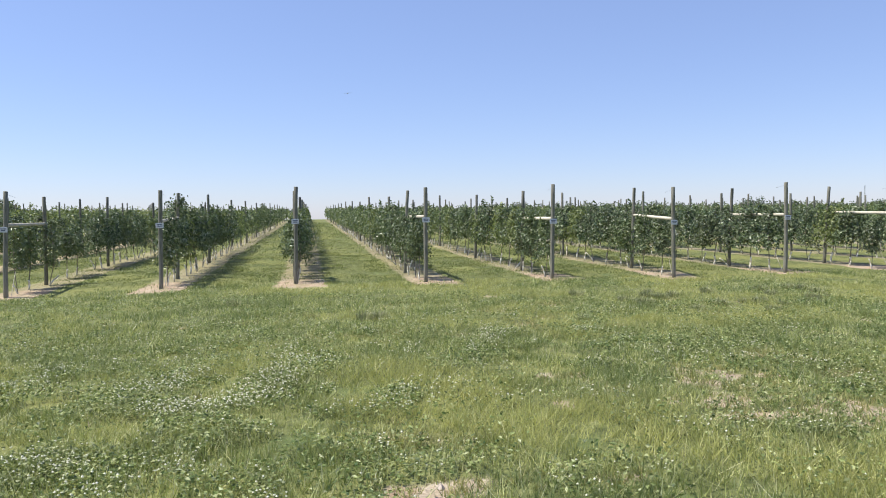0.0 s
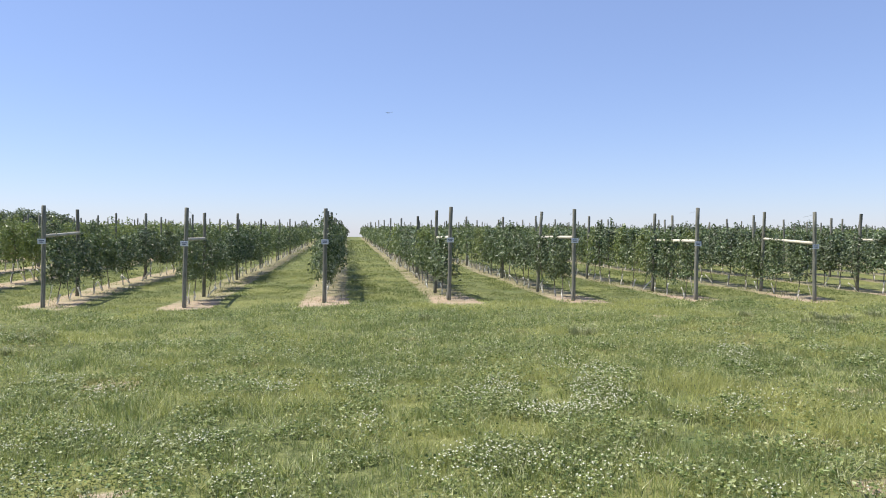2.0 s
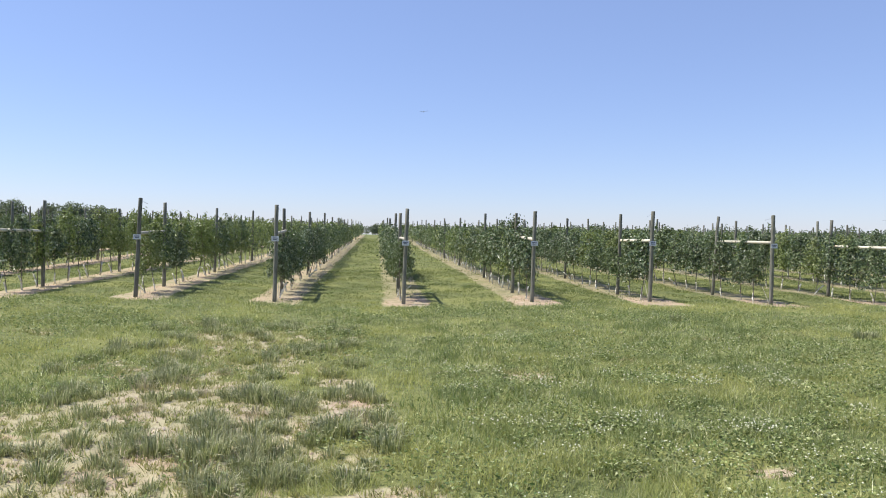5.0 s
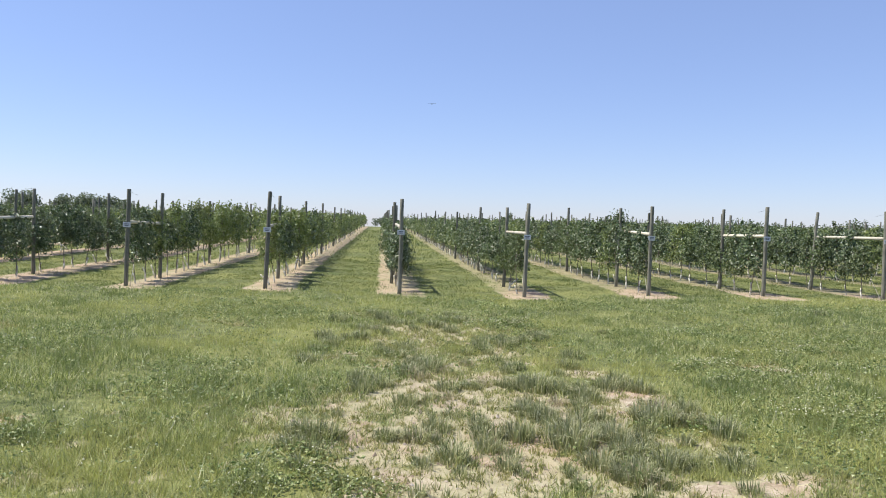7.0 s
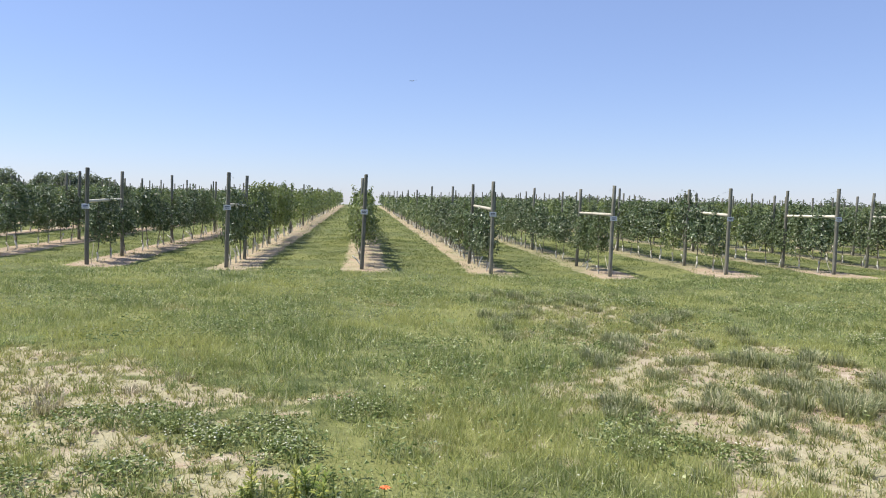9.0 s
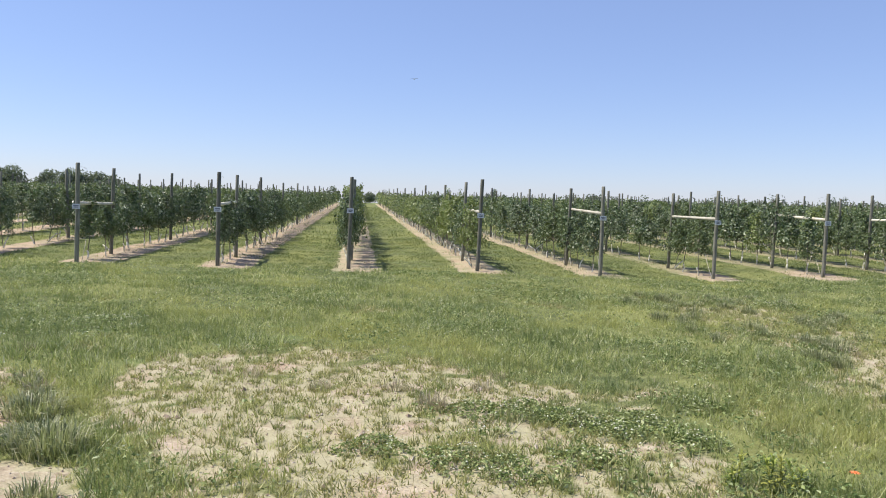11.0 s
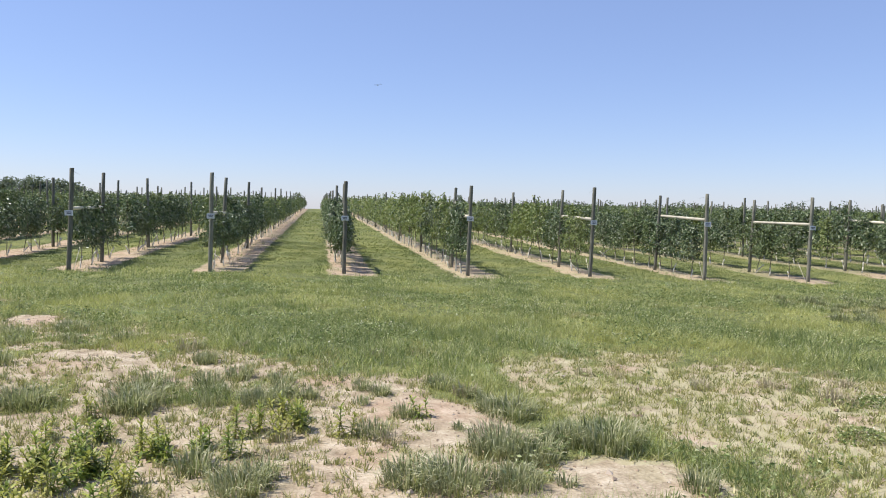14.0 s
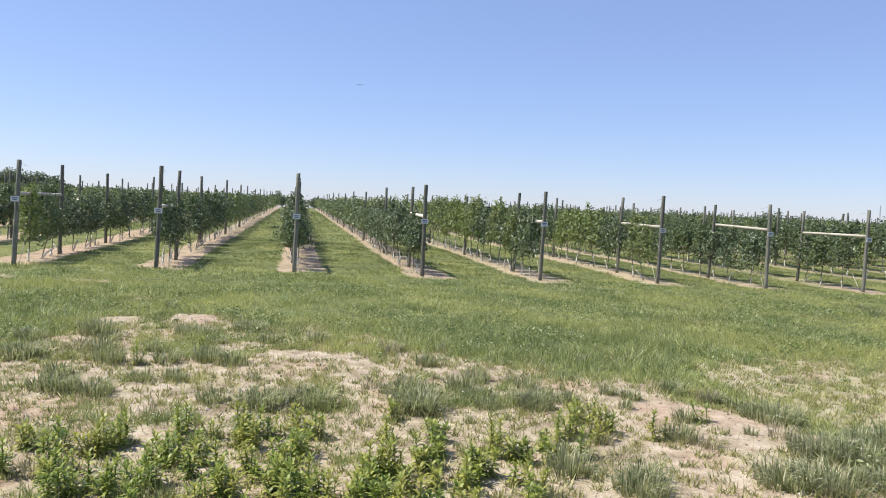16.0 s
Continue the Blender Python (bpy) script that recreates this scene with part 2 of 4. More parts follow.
def wooden(name, dark, pale, rough=.85):
    """Round timber, weathered: long grain, checks and stains."""
    m, nt, b = material(name, rough)
    co = nt.nodes.new("ShaderNodeTexCoord")
    mp = node(nt, "ShaderNodeMapping", Scale=(1, 1, .06))
    nt.links.new(co.outputs["Object"], mp.inputs[0])
    g = grain(nt, 60, 6, mp.outputs[0])
    s = grain(nt, 3, 3, co.outputs["Object"])
    c = colours(nt, g, [(.3, dark), (.7, pale)])
    c = mix(nt, step(nt, s, .5, .75), c, mix(nt, .5, c, tuple(v * .55 for v in dark)))
    rnd = nt.nodes.new("ShaderNodeObjectInfo").outputs["Random"]
    hue = node(nt, "ShaderNodeHueSaturation")
    nt.links.new(maths(nt, "ADD", maths(nt, "MULTIPLY", rnd, .5), .75), hue.inputs["Value"])
    nt.links.new(c, hue.inputs["Color"])
    nt.links.new(hue.outputs[0], b.inputs["Base Color"])
    bump(nt, b, g, .6, .006)
    return m


LEAF = leafy("apple_leaf", [(0, (.018, .034, .014)), (.42, (.078, .122, .053)), (.74, (.17, .225, .105)), (.9, (.36, .41, .25)), (1, (.58, .61, .47))],
             (.10, .115, .065), .8, .22, .36, (.13, .17, .06), (.2, .27, .08))
LEAF_FAR = leafy("far_apple_leaf", [(0, (.018, .034, .014)), (.5, (.087, .129, .056)), (.82, (.20, .25, .12)), (1, (.46, .50, .33))],
                 (.12, .155, .055), 2.5, .22, .42, (.14, .18, .06), (.2, .27, .08))
# yellower, brighter leaf: sunlit look put into the colour, also dotted at random elsewhere
LEAF_SUNLIT_YELLOW = leafy("sunlit_yellow_apple_leaf", [(0, (.03, .055, .018)), (.35, (.135, .185, .055)), (.75, (.25, .30, .10)), (.92, (.40, .43, .20)), (1, (.56, .57, .36))],
                    (.19, .215, .08), .8, .28, .38, (.22, .27, .08), (.26, .32, .08))
GRASS = leafy("grass_blade", [(0, (.04, .07, .02)), (.35, (.295, .345, .108)), (.7, (.575, .595, .212)), (.88, (.82, .795, .43)), (1, (.88, .84, .62))],
              (.10, .15, .055), .15, .4, .45, (.60, .57, .20), middle=(.10, .155, .05))
LANE_GRASS = leafy("lane_grass_blade", [(0, (.06, .095, .03)), (.5, (.165, .208, .066)), (.85, (.30, .335, .11)), (1, (.50, .50, .22))],
                   (.08, .12, .045), .9, .36, .5, (.30, .31, .11))
BROAD = leafy("broad_turf_leaf", [(0, (.035, .065, .018)), (.55, (.14, .21, .06)), (.85, (.36, .42, .16)), (1, (.62, .65, .38))], (.24, .27, .09), .35, .3, .42)
TUFT = leafy("tuft_blade", [(0, (.075, .095, .04)), (.45, (.28, .305, .145)), (.75, (.46, .46, .25)), (1, (.76, .70, .48))],
             (.30, .30, .17), .3, .4, .5)
WISP = leafy("dry_seed_blade", [(0, (.22, .18, .11)), (.5, (.40, .34, .22)), (1, (.60, .53, .37))], (.36, .30, .21), .3, .3, .7)
BUNCH = leafy("bunch_blade", [(0, (.10, .115, .042)), (.45, (.28, .29, .10)), (.8, (.49, .46, .20)), (1, (.72, .65, .38))], (.40, .36, .15), .4, .35, .5)
STRAW = leafy("dry_blade", [(0, (.24, .19, .09)), (.6, (.36, .30, .17)), (1, (.5, .44, .29))], (), .5, .25, .7)
CLOVER_LEAF = leafy("clover_leaf", [(0, (.045, .075, .02)), (.5, (.18, .24, .07)), (.85, (.40, .45, .17)), (1, (.64, .65, .36))], (.22, .24, .09), .4, .3, .45)
WEED_LEAF = leafy("weed_leaf", [(0, (.06, .11, .02)), (.4, (.19, .26, .045)), (.8, (.40, .43, .09)), (1, (.58, .56, .17))], (.42, .38, .09), .25, .35, .45)
# distant foliage, paled and greyed: aerial haze is painted into the leaf colours
WOODS_HAZED = leafy("hazed_woodland_leaf", [(0, (.075, .10, .08)), (.6, (.145, .18, .125)), (1, (.25, .275, .205))], (.17, .19, .14), 6, .3, .7)
POST = wooden("weathered_post", (.085, .084, .062), (.245, .235, .185))
RAIL = wooden("peeled_pole", (.44, .39, .29), (.66, .61, .49))
BARK = wooden("young_bark", (.10, .085, .065), (.22, .19, .15))
m_guard, nt, b = material("white_tree_guard", .6)
nt.links.new(colours(nt, grain(nt, 14, 4), [(.3, (.56, .52, .41)), (.62, (.80, .76, .64))]), b.inputs["Base Color"])
m_sign, nt, b = material("sign_plate", .45)
nt.links.new(colours(nt, grain(nt, 22, 3), [(.3, (.50, .51, .54)), (.7, (.68, .68, .70))]), b.inputs["Base Color"])
m_ink, nt, b = material("sign_ink", .5)
b.inputs["Base Color"].default_value = (.10, .11, .16, 1)
m_petal, nt, b = material("clover_blossom", .7)
geo = nt.nodes.new("ShaderNodeNewGeometry")
nt.links.new(colours(nt, geo.outputs["Random Per Island"], [(0, (.40, .41, .22)), (.5, (.62, .61, .42)), (1, (.82, .79, .64))]), b.inputs["Base Color"])
m_orange, nt, b = material("orange_petal", .6)
b.inputs["Base Color"].default_value = (.75, .22, .06, 1)
m_steel, nt, b = material("galvanised_steel", .45, .8)
b.inputs["Base Color"].default_value = (.4, .41, .42, 1)
m_plane, nt, b = material("aircraft_paint", .35)
nt.links.new(colours(nt, grain(nt, 2, 2), [(.3, (.16, .17, .19)), (.7, (.24, .25, .28))]), b.inputs["Base Color"])
m_clod, nt, b = material("soil_clod", .95)
geo = nt.nodes.new("ShaderNodeNewGeometry")
nt.links.new(colours(nt, geo.outputs["Random Per Island"], [(0, (.26, .19, .13)), (.6, (.40, .31, .23)), (1, (.55, .47, .39))]), b.inputs["Base Color"])


def soil_material():
    m, nt, b = material("turf_and_sandy_soil", .95)
    pos = nt.nodes.new("ShaderNodeNewGeometry").outputs["Position"]
    sep = nt.nodes.new("ShaderNodeSeparateXYZ")
    nt.links.new(pos, sep.inputs[0])
    fine, mid, big = grain(nt, 45, 8), grain(nt, 7, 5), grain(nt, .5, 4)
    soil = colours(nt, maths(nt, "ADD", maths(nt, "MULTIPLY", mid, .6), maths(nt, "MULTIPLY", fine, .4)),
                   [(.32, (.20, .152, .097)), (.5, (.39, .318, .223)), (.66, (.55, .47, .36))])
    soil = mix(nt, step(nt, grain(nt, 3.1, 5), .5, .62), soil, mix(nt, .2, soil, (.36, .34, .18)))
    soil = mix(nt, step(nt, grain(nt, 1.1, 3), .5, .66), soil, mix(nt, .4, soil, (.42, .27, .19)))
    soil = mix(nt, step(nt, grain(nt, 2.2, 4), .58, .72), soil, mix(nt, .55, soil, (.14, .10, .07)))
    att = nt.nodes.new("ShaderNodeAttribute")
    att.attribute_name = "bare"
    thatch = maths(nt, "MULTIPLY", maths(nt, "SUBTRACT", 1, step(nt, maths(nt, "ABSOLUTE", maths(nt, "SUBTRACT", sep.outputs[0], -11.75)), 5.0, 6.2)), step(nt, grain(nt, 2.6, 5), .32, .54))
    thatch = maths(nt, "MULTIPLY", thatch, maths(nt, "SUBTRACT", 1, step(nt, att.outputs["Fac"], .78, .92)))
    soil = mix(nt, thatch, soil, mix(nt, .7, soil, (.37, .345, .20)))
    turf = colours(nt, maths(nt, "ADD", maths(nt, "MULTIPLY", mid, .5), maths(nt, "MULTIPLY", fine, .5)),
                   [(.32, (.036, .048, .017)), (.5, (.115, .132, .046)), (.68, (.28, .29, .115))])
    turf = mix(nt, step(nt, big, .42, .62), turf, mix(nt, .5, turf, (.25, .25, .08)))
    turf = mix(nt, step(nt, grain(nt, 1.6, 4), .56, .7), turf, mix(nt, .5, turf, (.12, .17, .06)))
    # cleared strip under each row of trees
    wob = maths(nt, "MULTIPLY", maths(nt, "SUBTRACT", grain(nt, 2.2, 5), .5), .36)
    off = maths(nt, "ABSOLUTE", maths(nt, "SUBTRACT", maths(nt, "FRACT", maths(nt, "ADD", maths(nt, "DIVIDE", maths(nt, "SUBTRACT", sep.outputs[0], .1), S), 40.5)), .5))
    lane = maths(nt, "SUBTRACT", 1, step(nt, maths(nt, "ADD", maths(nt, "MULTIPLY", off, S), maths(nt, "SUBTRACT", wob, maths(nt, "MULTIPLY", maths(nt, "SUBTRACT", 1, step(nt, sep.outputs[1], 0, 1.4)), .05))), .46, .58))
    lane = maths(nt, "MULTIPLY", lane, step(nt, maths(nt, "ADD", sep.outputs[1], maths(nt, "MULTIPLY", wob, 1.6)), -1.05, -.7))
    lane = maths(nt, "MULTIPLY", lane, step(nt, maths(nt, "MULTIPLY", sep.outputs[1], -1), -ROW_END, -ROW_END + .4))
    lane = maths(nt, "MULTIPLY", lane, maths(nt, "SUBTRACT", 1, maths(nt, "MULTIPLY", step(nt, grain(nt, 1.3, 5), .48, .68), .4)))
    weedy = maths(nt, "MULTIPLY", step(nt, sep.outputs[0], -10, -7), step(nt, sep.outputs[1], .5, 2))
    lane = maths(nt, "MULTIPLY", lane, maths(nt, "SUBTRACT", 1, maths(nt, "MULTIPLY", weedy, .5)))
    worn = step(nt, maths(nt, "ADD", att.outputs["Fac"], maths(nt, "MULTIPLY", maths(nt, "SUBTRACT", grain(nt, 9, 5), .5), .7)), .18, .55)
    far = mix(nt, step(nt, sep.outputs[1], ROW_END, ROW_END + 60), turf, (.16, .20, .07))
    cleared = mix(nt, maths(nt, "MULTIPLY", lane, step(nt, grain(nt, 1.7, 4), .3, .55)), soil, mix(nt, .5, soil, (.43, .295, .20)))
    c = mix(nt, maths(nt, "MAXIMUM", worn, lane), far, cleared)
    nt.links.new(c, b.inputs["Base Color"])
    b.inputs["Specular IOR Level"].default_value = .2
    bump(nt, b, maths(nt, "ADD", mid, maths(nt, "MULTIPLY", fine, .6)), .8, .03)
    return m


SOIL = soil_material()


# ---- mesh helpers ----
def mesh_of(name, verts, faces, mats, index=None, smooth=False):
    """A mesh from arrays: verts n x 3, faces m x 3 or m x 4 of one size."""
    verts, faces = np.asarray(verts, np.float32), np.asarray(faces, np.int32)
    me = bpy.data.meshes.new(name)
    k = faces.shape[1]
    me.vertices.add(len(verts))
    me.vertices.foreach_set("co", verts.ravel())
    me.loops.add(faces.size)
    me.loops.foreach_set("vertex_index", faces.ravel())
    me.polygons.add(len(faces))
    me.polygons.foreach_set("loop_start", np.arange(len(faces), dtype=np.int32) * k)
    if index is not None:
        me.polygons.foreach_set("material_index", np.asarray(index, np.int32))
    me.polygons.foreach_set("use_smooth", np.full(len(faces), smooth))
    for m in mats:
        me.materials.append(m)
    me.update(calc_edges=True)
    return me


def part(name, bm, mat, parent=None, label="", smooth=False):
    me = bpy.data.meshes.new(name)
    bm.to_mesh(me)
    bm.free()
    me.materials.append(mat)
    for p in me.polygons:
        p.use_smooth = smooth
    ob = new(name, me)
    ob.parent = parent
    return tagged(ob, label)


def part_mesh(name, me, parent=None, label=""):
    ob = new(name, me)
    ob.parent = parent
    return tagged(ob, label)


def pole(bm, a, b, r0, r1, sides=10, rings=5, wobble=0.0, cap=True, seed=0):
    """A round timber from a to b, slightly uneven, with a chamfered top."""
    a, b = Vector(a), Vector(b)
    q = (b - a).to_track_quat("Z", "Y")
    rr = random.Random(seed)
    loops = []
    stations = [(i / rings, 1.0) for i in range(rings + 1)]
    if cap:
        stations = stations[:-1] + [(1 - .25 * r1 / (b - a).length, 1.0), (1.0, .82)]
    for f, s in stations:
        c = a.lerp(b, f) + Vector((rr.uniform(-1, 1), rr.uniform(-1, 1), 0)) * wobble
        r = (r0 + (r1 - r0) * f) * s
        loops.append([bm.verts.new(c + q @ Vector((r * (1 + rr.uniform(-.06, .06)) * math.cos(2 * math.pi * j / sides),
                                                   r * math.sin(2 * math.pi * j / sides), 0))) for j in range(sides)])
    for p, n in zip(loops, loops[1:]):
        for j in range(sides):
            bm.faces.new((p[j], p[(j + 1) % sides], n[(j + 1) % sides], n[j]))
    bm.faces.new(loops[-1])
    bm.faces.new(loops[0][::-1])


def slab(bm, centre, size, bevel=.004):
    r = bmesh.ops.create_cube(bm, size=1)
    for v in r["verts"]:
        v.co = Vector(centre) + Vector((v.co.x * size[0], v.co.y * size[1], v.co.z * size[2]))
    bmesh.ops.bevel(bm, geom=list({e for v in r["verts"] for e in v.link_edges}), offset=bevel, segments=2, affect="EDGES")


def random_turn(n, gen, flat=0.0):
    """n orthonormal pairs (along, across). flat: how much leaves lie level."""
    d = gen.normal(size=(n, 3))
    d[:, 2] *= 1 - flat
    d /= np.linalg.norm(d, axis=1)[:, None]
    e = gen.normal(size=(n, 3))
    e[:, 2] *= 1 - flat
    e -= d * (d * e).sum(1)[:, None]
    e /= np.linalg.norm(e, axis=1)[:, None] + 1e-9
    return d, e


def leaves(points, length, width, gen, flat=0.3, face=None):
    """Diamond leaves, each slightly folded: vertices and quads. face: the way that each leaf's upper side tends to look."""
    n = len(points)
    if face is None:
        d, e = random_turn(n, gen, flat)
    else:
        look_out = face / (np.linalg.norm(face, axis=1)[:, None] + 1e-9) + gen.normal(0, .5, (n, 3))
        d = np.cross(look_out, gen.normal(size=(n, 3)))
        d /= np.linalg.norm(d, axis=1)[:, None] + 1e-9
        e = np.cross(look_out, d)
        e /= np.linalg.norm(e, axis=1)[:, None] + 1e-9
    length, width = np.broadcast_to(length, n)[:, None], np.broadcast_to(width, n)[:, None]
    up = np.cross(d, e)
    a = points - d * length * .5
    tip = points + d * length * .5
    fold = up * width * .25
    v = np.stack([a, points + e * width * .5 + fold, tip, points - e * width * .5 + fold], 1).reshape(-1, 3)
    return v, np.arange(4 * n).reshape(-1, 4)


def blades(x, y, height, width, gen, lean=.8, base=None):
    """Grass blades, one bent point each: vertices and triangles."""
    n = len(x)
    z = ground_z(x, y) if base is None else base
    turn = gen.uniform(0, 2 * np.pi, n)
    bend = gen.uniform(0, 2 * np.pi, n)
    out = np.abs(gen.normal(0, lean, n)) * height
    dx, dy = np.cos(turn) * width * .5, np.sin(turn) * width * .5
    p = np.stack([x, y, z - .005], 1)
    w = np.stack([dx, dy, 0 * dx], 1)
    t = p + np.stack([np.cos(bend) * out, np.sin(bend) * out, height], 1)
    v = np.stack([p - w, p + w, t], 1).reshape(-1, 3)
    return v, np.arange(3 * n).reshape(-1, 3)


# ---- ground: one sheet to the horizon ----
def spread(lo, hi, pitch, out_lo, out_hi, growth=1.35):
    core = list(np.arange(lo, hi + 1e-6, pitch))
    a, d = core[0], pitch
    while a > out_lo:
        d *= growth
        a -= d
        core.insert(0, a)
    a, d = core[-1], pitch
    while a < out_hi:
        d *= growth
        a += d
        core.append(a)
    return np.array(core)


gx = spread(-28, 12, .17, -3500, 3500, 1.22)
gy = np.concatenate([spread(-16, 2, .17, -3000, 2, 1.3), np.arange(3, 105, 1.5), 105 * 1.16 ** np.arange(0, 25)])
gy = np.unique(np.round(gy, 4))
GX, GY = np.meshgrid(gx, gy)
gv = np.stack([GX, GY, ground_z(GX, GY)], 2).reshape(-1, 3)
nx, ny = len(gx), len(gy)
ii = (np.arange(ny - 1)[:, None] * nx + np.arange(nx - 1)[None, :]).ravel()
me = mesh_of("ground", gv, np.stack([ii, ii + 1, ii + 1 + nx, ii + nx], 1), [SOIL], smooth=True)
att = me.attributes.new("bare", "FLOAT", "POINT")
att.data.foreach_set("value", bare(GX.ravel(), GY.ravel()).astype(np.float32))
tagged(new("ground", me), "mown orchard headland and grass lanes with worn sandy soil", "ground", kind="structure")


# ---- trellis: end frames, posts ----
def end_frame(k):
    """End post with its sign, the second post, the rail between them and the pale anchor stake."""
    g = random.Random(100 + k)
    x, y0 = row_x(k), end_y(k)
    dx1, y1 = INNER.get(k, (.05, 2.1 + g.uniform(-.2, .3)))
    thing = new("trellis_end_frame")
    thing.location = (x, y0, turf_z(x, y0))
    zb = turf_z(x, y1) - thing.location.z
    h0, h1 = 2.22 + g.uniform(-.04, .05), 2.19 + g.uniform(-.04, .05)
    lean0 = LEAN.get(k, g.gauss(.03, .03))
    lean1 = dx1 + .02
    bm = bmesh.new()
    pole(bm, (0, 0, -.25), (lean0, g.uniform(0, .08), h0), .049, .045, 12, 6, .006, seed=k)
    part("end_post", bm, POST, thing, "weathered grey round timber end post", True)
    bm = bmesh.new()
    pole(bm, (dx1 - .05 + g.uniform(-.05, .05), y1 - y0, zb - .2), (lean1, y1 - y0 + g.uniform(-.1, .05), h1 + zb), .047, .041, 12, 6, .008, seed=k + 50)
    part("inner_post", bm, POST, thing, "weathered grey round timber post", True)
    sz = SIGN_Z.get(k, 1.38)
    hz = sz + .09 + g.uniform(-.03, .03)
    bm = bmesh.new()
    pole(bm, (lean0 * .6, .05, hz), (lean1 * .65, y1 - y0 - .045, hz + zb + g.uniform(-.03, .03)), .042, .036, 10, 6, .006, seed=k + 99)
    part("brace_rail", bm, RAIL, thing, "peeled pale horizontal brace pole", True)
    bm = bmesh.new()
    slab(bm, (lean0 * .6 - .005, -.057, sz), (.17, .012, .115))
    plate = part("sign_plate", bm, m_sign, thing, "small white row sign")
    bm = bmesh.new()
    for dz, w in ((.018, .11), (-.016, .085)):
        slab(bm, (lean0 * .6 - .005, -.0655, sz + dz), (w, .004, .018), .001)
    part("writing_bar", bm, m_ink, plate, "dark unreadable lettering")
    bm = bmesh.new()
    pole(bm, (.05, .14, -.05), (.06 + g.uniform(-.03, .03), .14 + g.uniform(.25, .38), .42 + g.uniform(0, .12)), .008, .007, 6, 3, .004, seed=k + 7)
    part("anchor_stake", bm, RAIL, thing, "thin pale slanting anchor sleeve", True)
    bm = bmesh.new()
    pole(bm, (lean0 + .02, .03, h0 - .06), (lean0 + .03, .5, h0 - .12), .003, .003, 5, 3, .004, False, k + 3)
    part("wire_end", bm, m_steel, thing, "short end of grey trellis wire")
    return tagged(thing, "round timber row-end trellis frame with white sign and pale brace", "trellis", "trellis end frames")


def post_line(k):
    g = random.Random(300 + k)
    y = THIRD_Y.get(k, 7.8 + g.uniform(-.4, .4))
    while y < ROW_END - 2:
        yield row_x(k) + g.gauss(0, .05), y, 2.19 + g.gauss(0, .05) - (g.uniform(0, .45) if y > 40 else 0), g.gauss(.02, .045), g.gauss(0, .03)
        y += 7.5


post_meshes = []
for v in range(5):
    bm = bmesh.new()
    g = random.Random(v)
    pole(bm, (0, 0, -.3), (g.gauss(.01, .03), g.gauss(0, .03), 2.19 + .03 * (v - 2)), .048, .041, 10, 5, .008, seed=v + 20)
    me = bpy.data.meshes.new("trellis_post")
    bm.to_mesh(me)
    bm.free()
    me.materials.append(POST)
    for p in me.polygons:
        p.use_smooth = True
    post_meshes.append(me)
far_posts = bmesh.new()
for k in ROWS:
    if -12 <= k <= 12:
        end_frame(k)
    else:
        y = end_y(k)
        for yy in (y, 2.5):
            pole(far_posts, (k * S, yy, turf_z(k * S, yy) - .1), (k * S + .05, yy, turf_z(k * S, yy) + 2.2), .055, .048, 6, 1)
    for n, (x, y, h, lx, ly) in enumerate(post_line(k)):
        z = turf_z(x, y)
        if -11 <= k <= 9 and n < 9:
            ob = new("trellis_post", post_meshes[(n * 7 + k) % 5])
            ob.matrix_world = pose(x, y, z, 0, 0, 37 * n + 11 * k)
            tagged(ob, "weathered grey round timber trellis post standing in tree row", "post", "trellis posts")
        else:
            pole(far_posts, (x, y, z - .1), (x + lx, y + ly, z + h), .053, .045, 6, 1)
far = part("far_trellis_posts", far_posts, POST, None, "weathered timber posts rising above distant orchard rows")
tagged(far, category="posts", kind="stuff")


# ---- apple trees ----
def crown_points(gen, n, top, radius, clear):
    """Points where leaves sit: on side shoots round a leader, thinning towards the tip."""
    out = []
    for i in range(36):
        f = (i + gen.random()) / 36
        z = clear + f * (top - clear)
        r = radius * (1 - .55 * f ** 1.6) * gen.uniform(.45, 1.35) + .03
        a = i * 2.4 + gen.uniform(-.5, .5)
        m = max(4, int(n / 36 * (1.25 - .5 * f) * gen.uniform(.6, 1.3)))
        s = gen.random(m) ** .5
        rise = gen.uniform(-.12, .28)
        p = np.stack([np.cos(a) * r * s, np.sin(a) * r * s, z + rise * s * r], 1)
        out.append(p + gen.normal(0, .06, p.shape))
    for i in range(int(gen.integers(2, 5))):        # upright leader and whips above the crown
        h = gen.uniform(.14, .46) if i == 0 else gen.uniform(.03, .24)
        m = int(12 + h * 55)
        s = gen.random(m)
        x0, y0 = gen.normal(0, .07, 2)
        p = np.stack([x0 + s * gen.normal(0, .06), y0 + s * gen.normal(0, .06), top - .1 + s * h], 1)
        out.append(p + gen.normal(0, .028, p.shape))
    return np.concatenate(out)


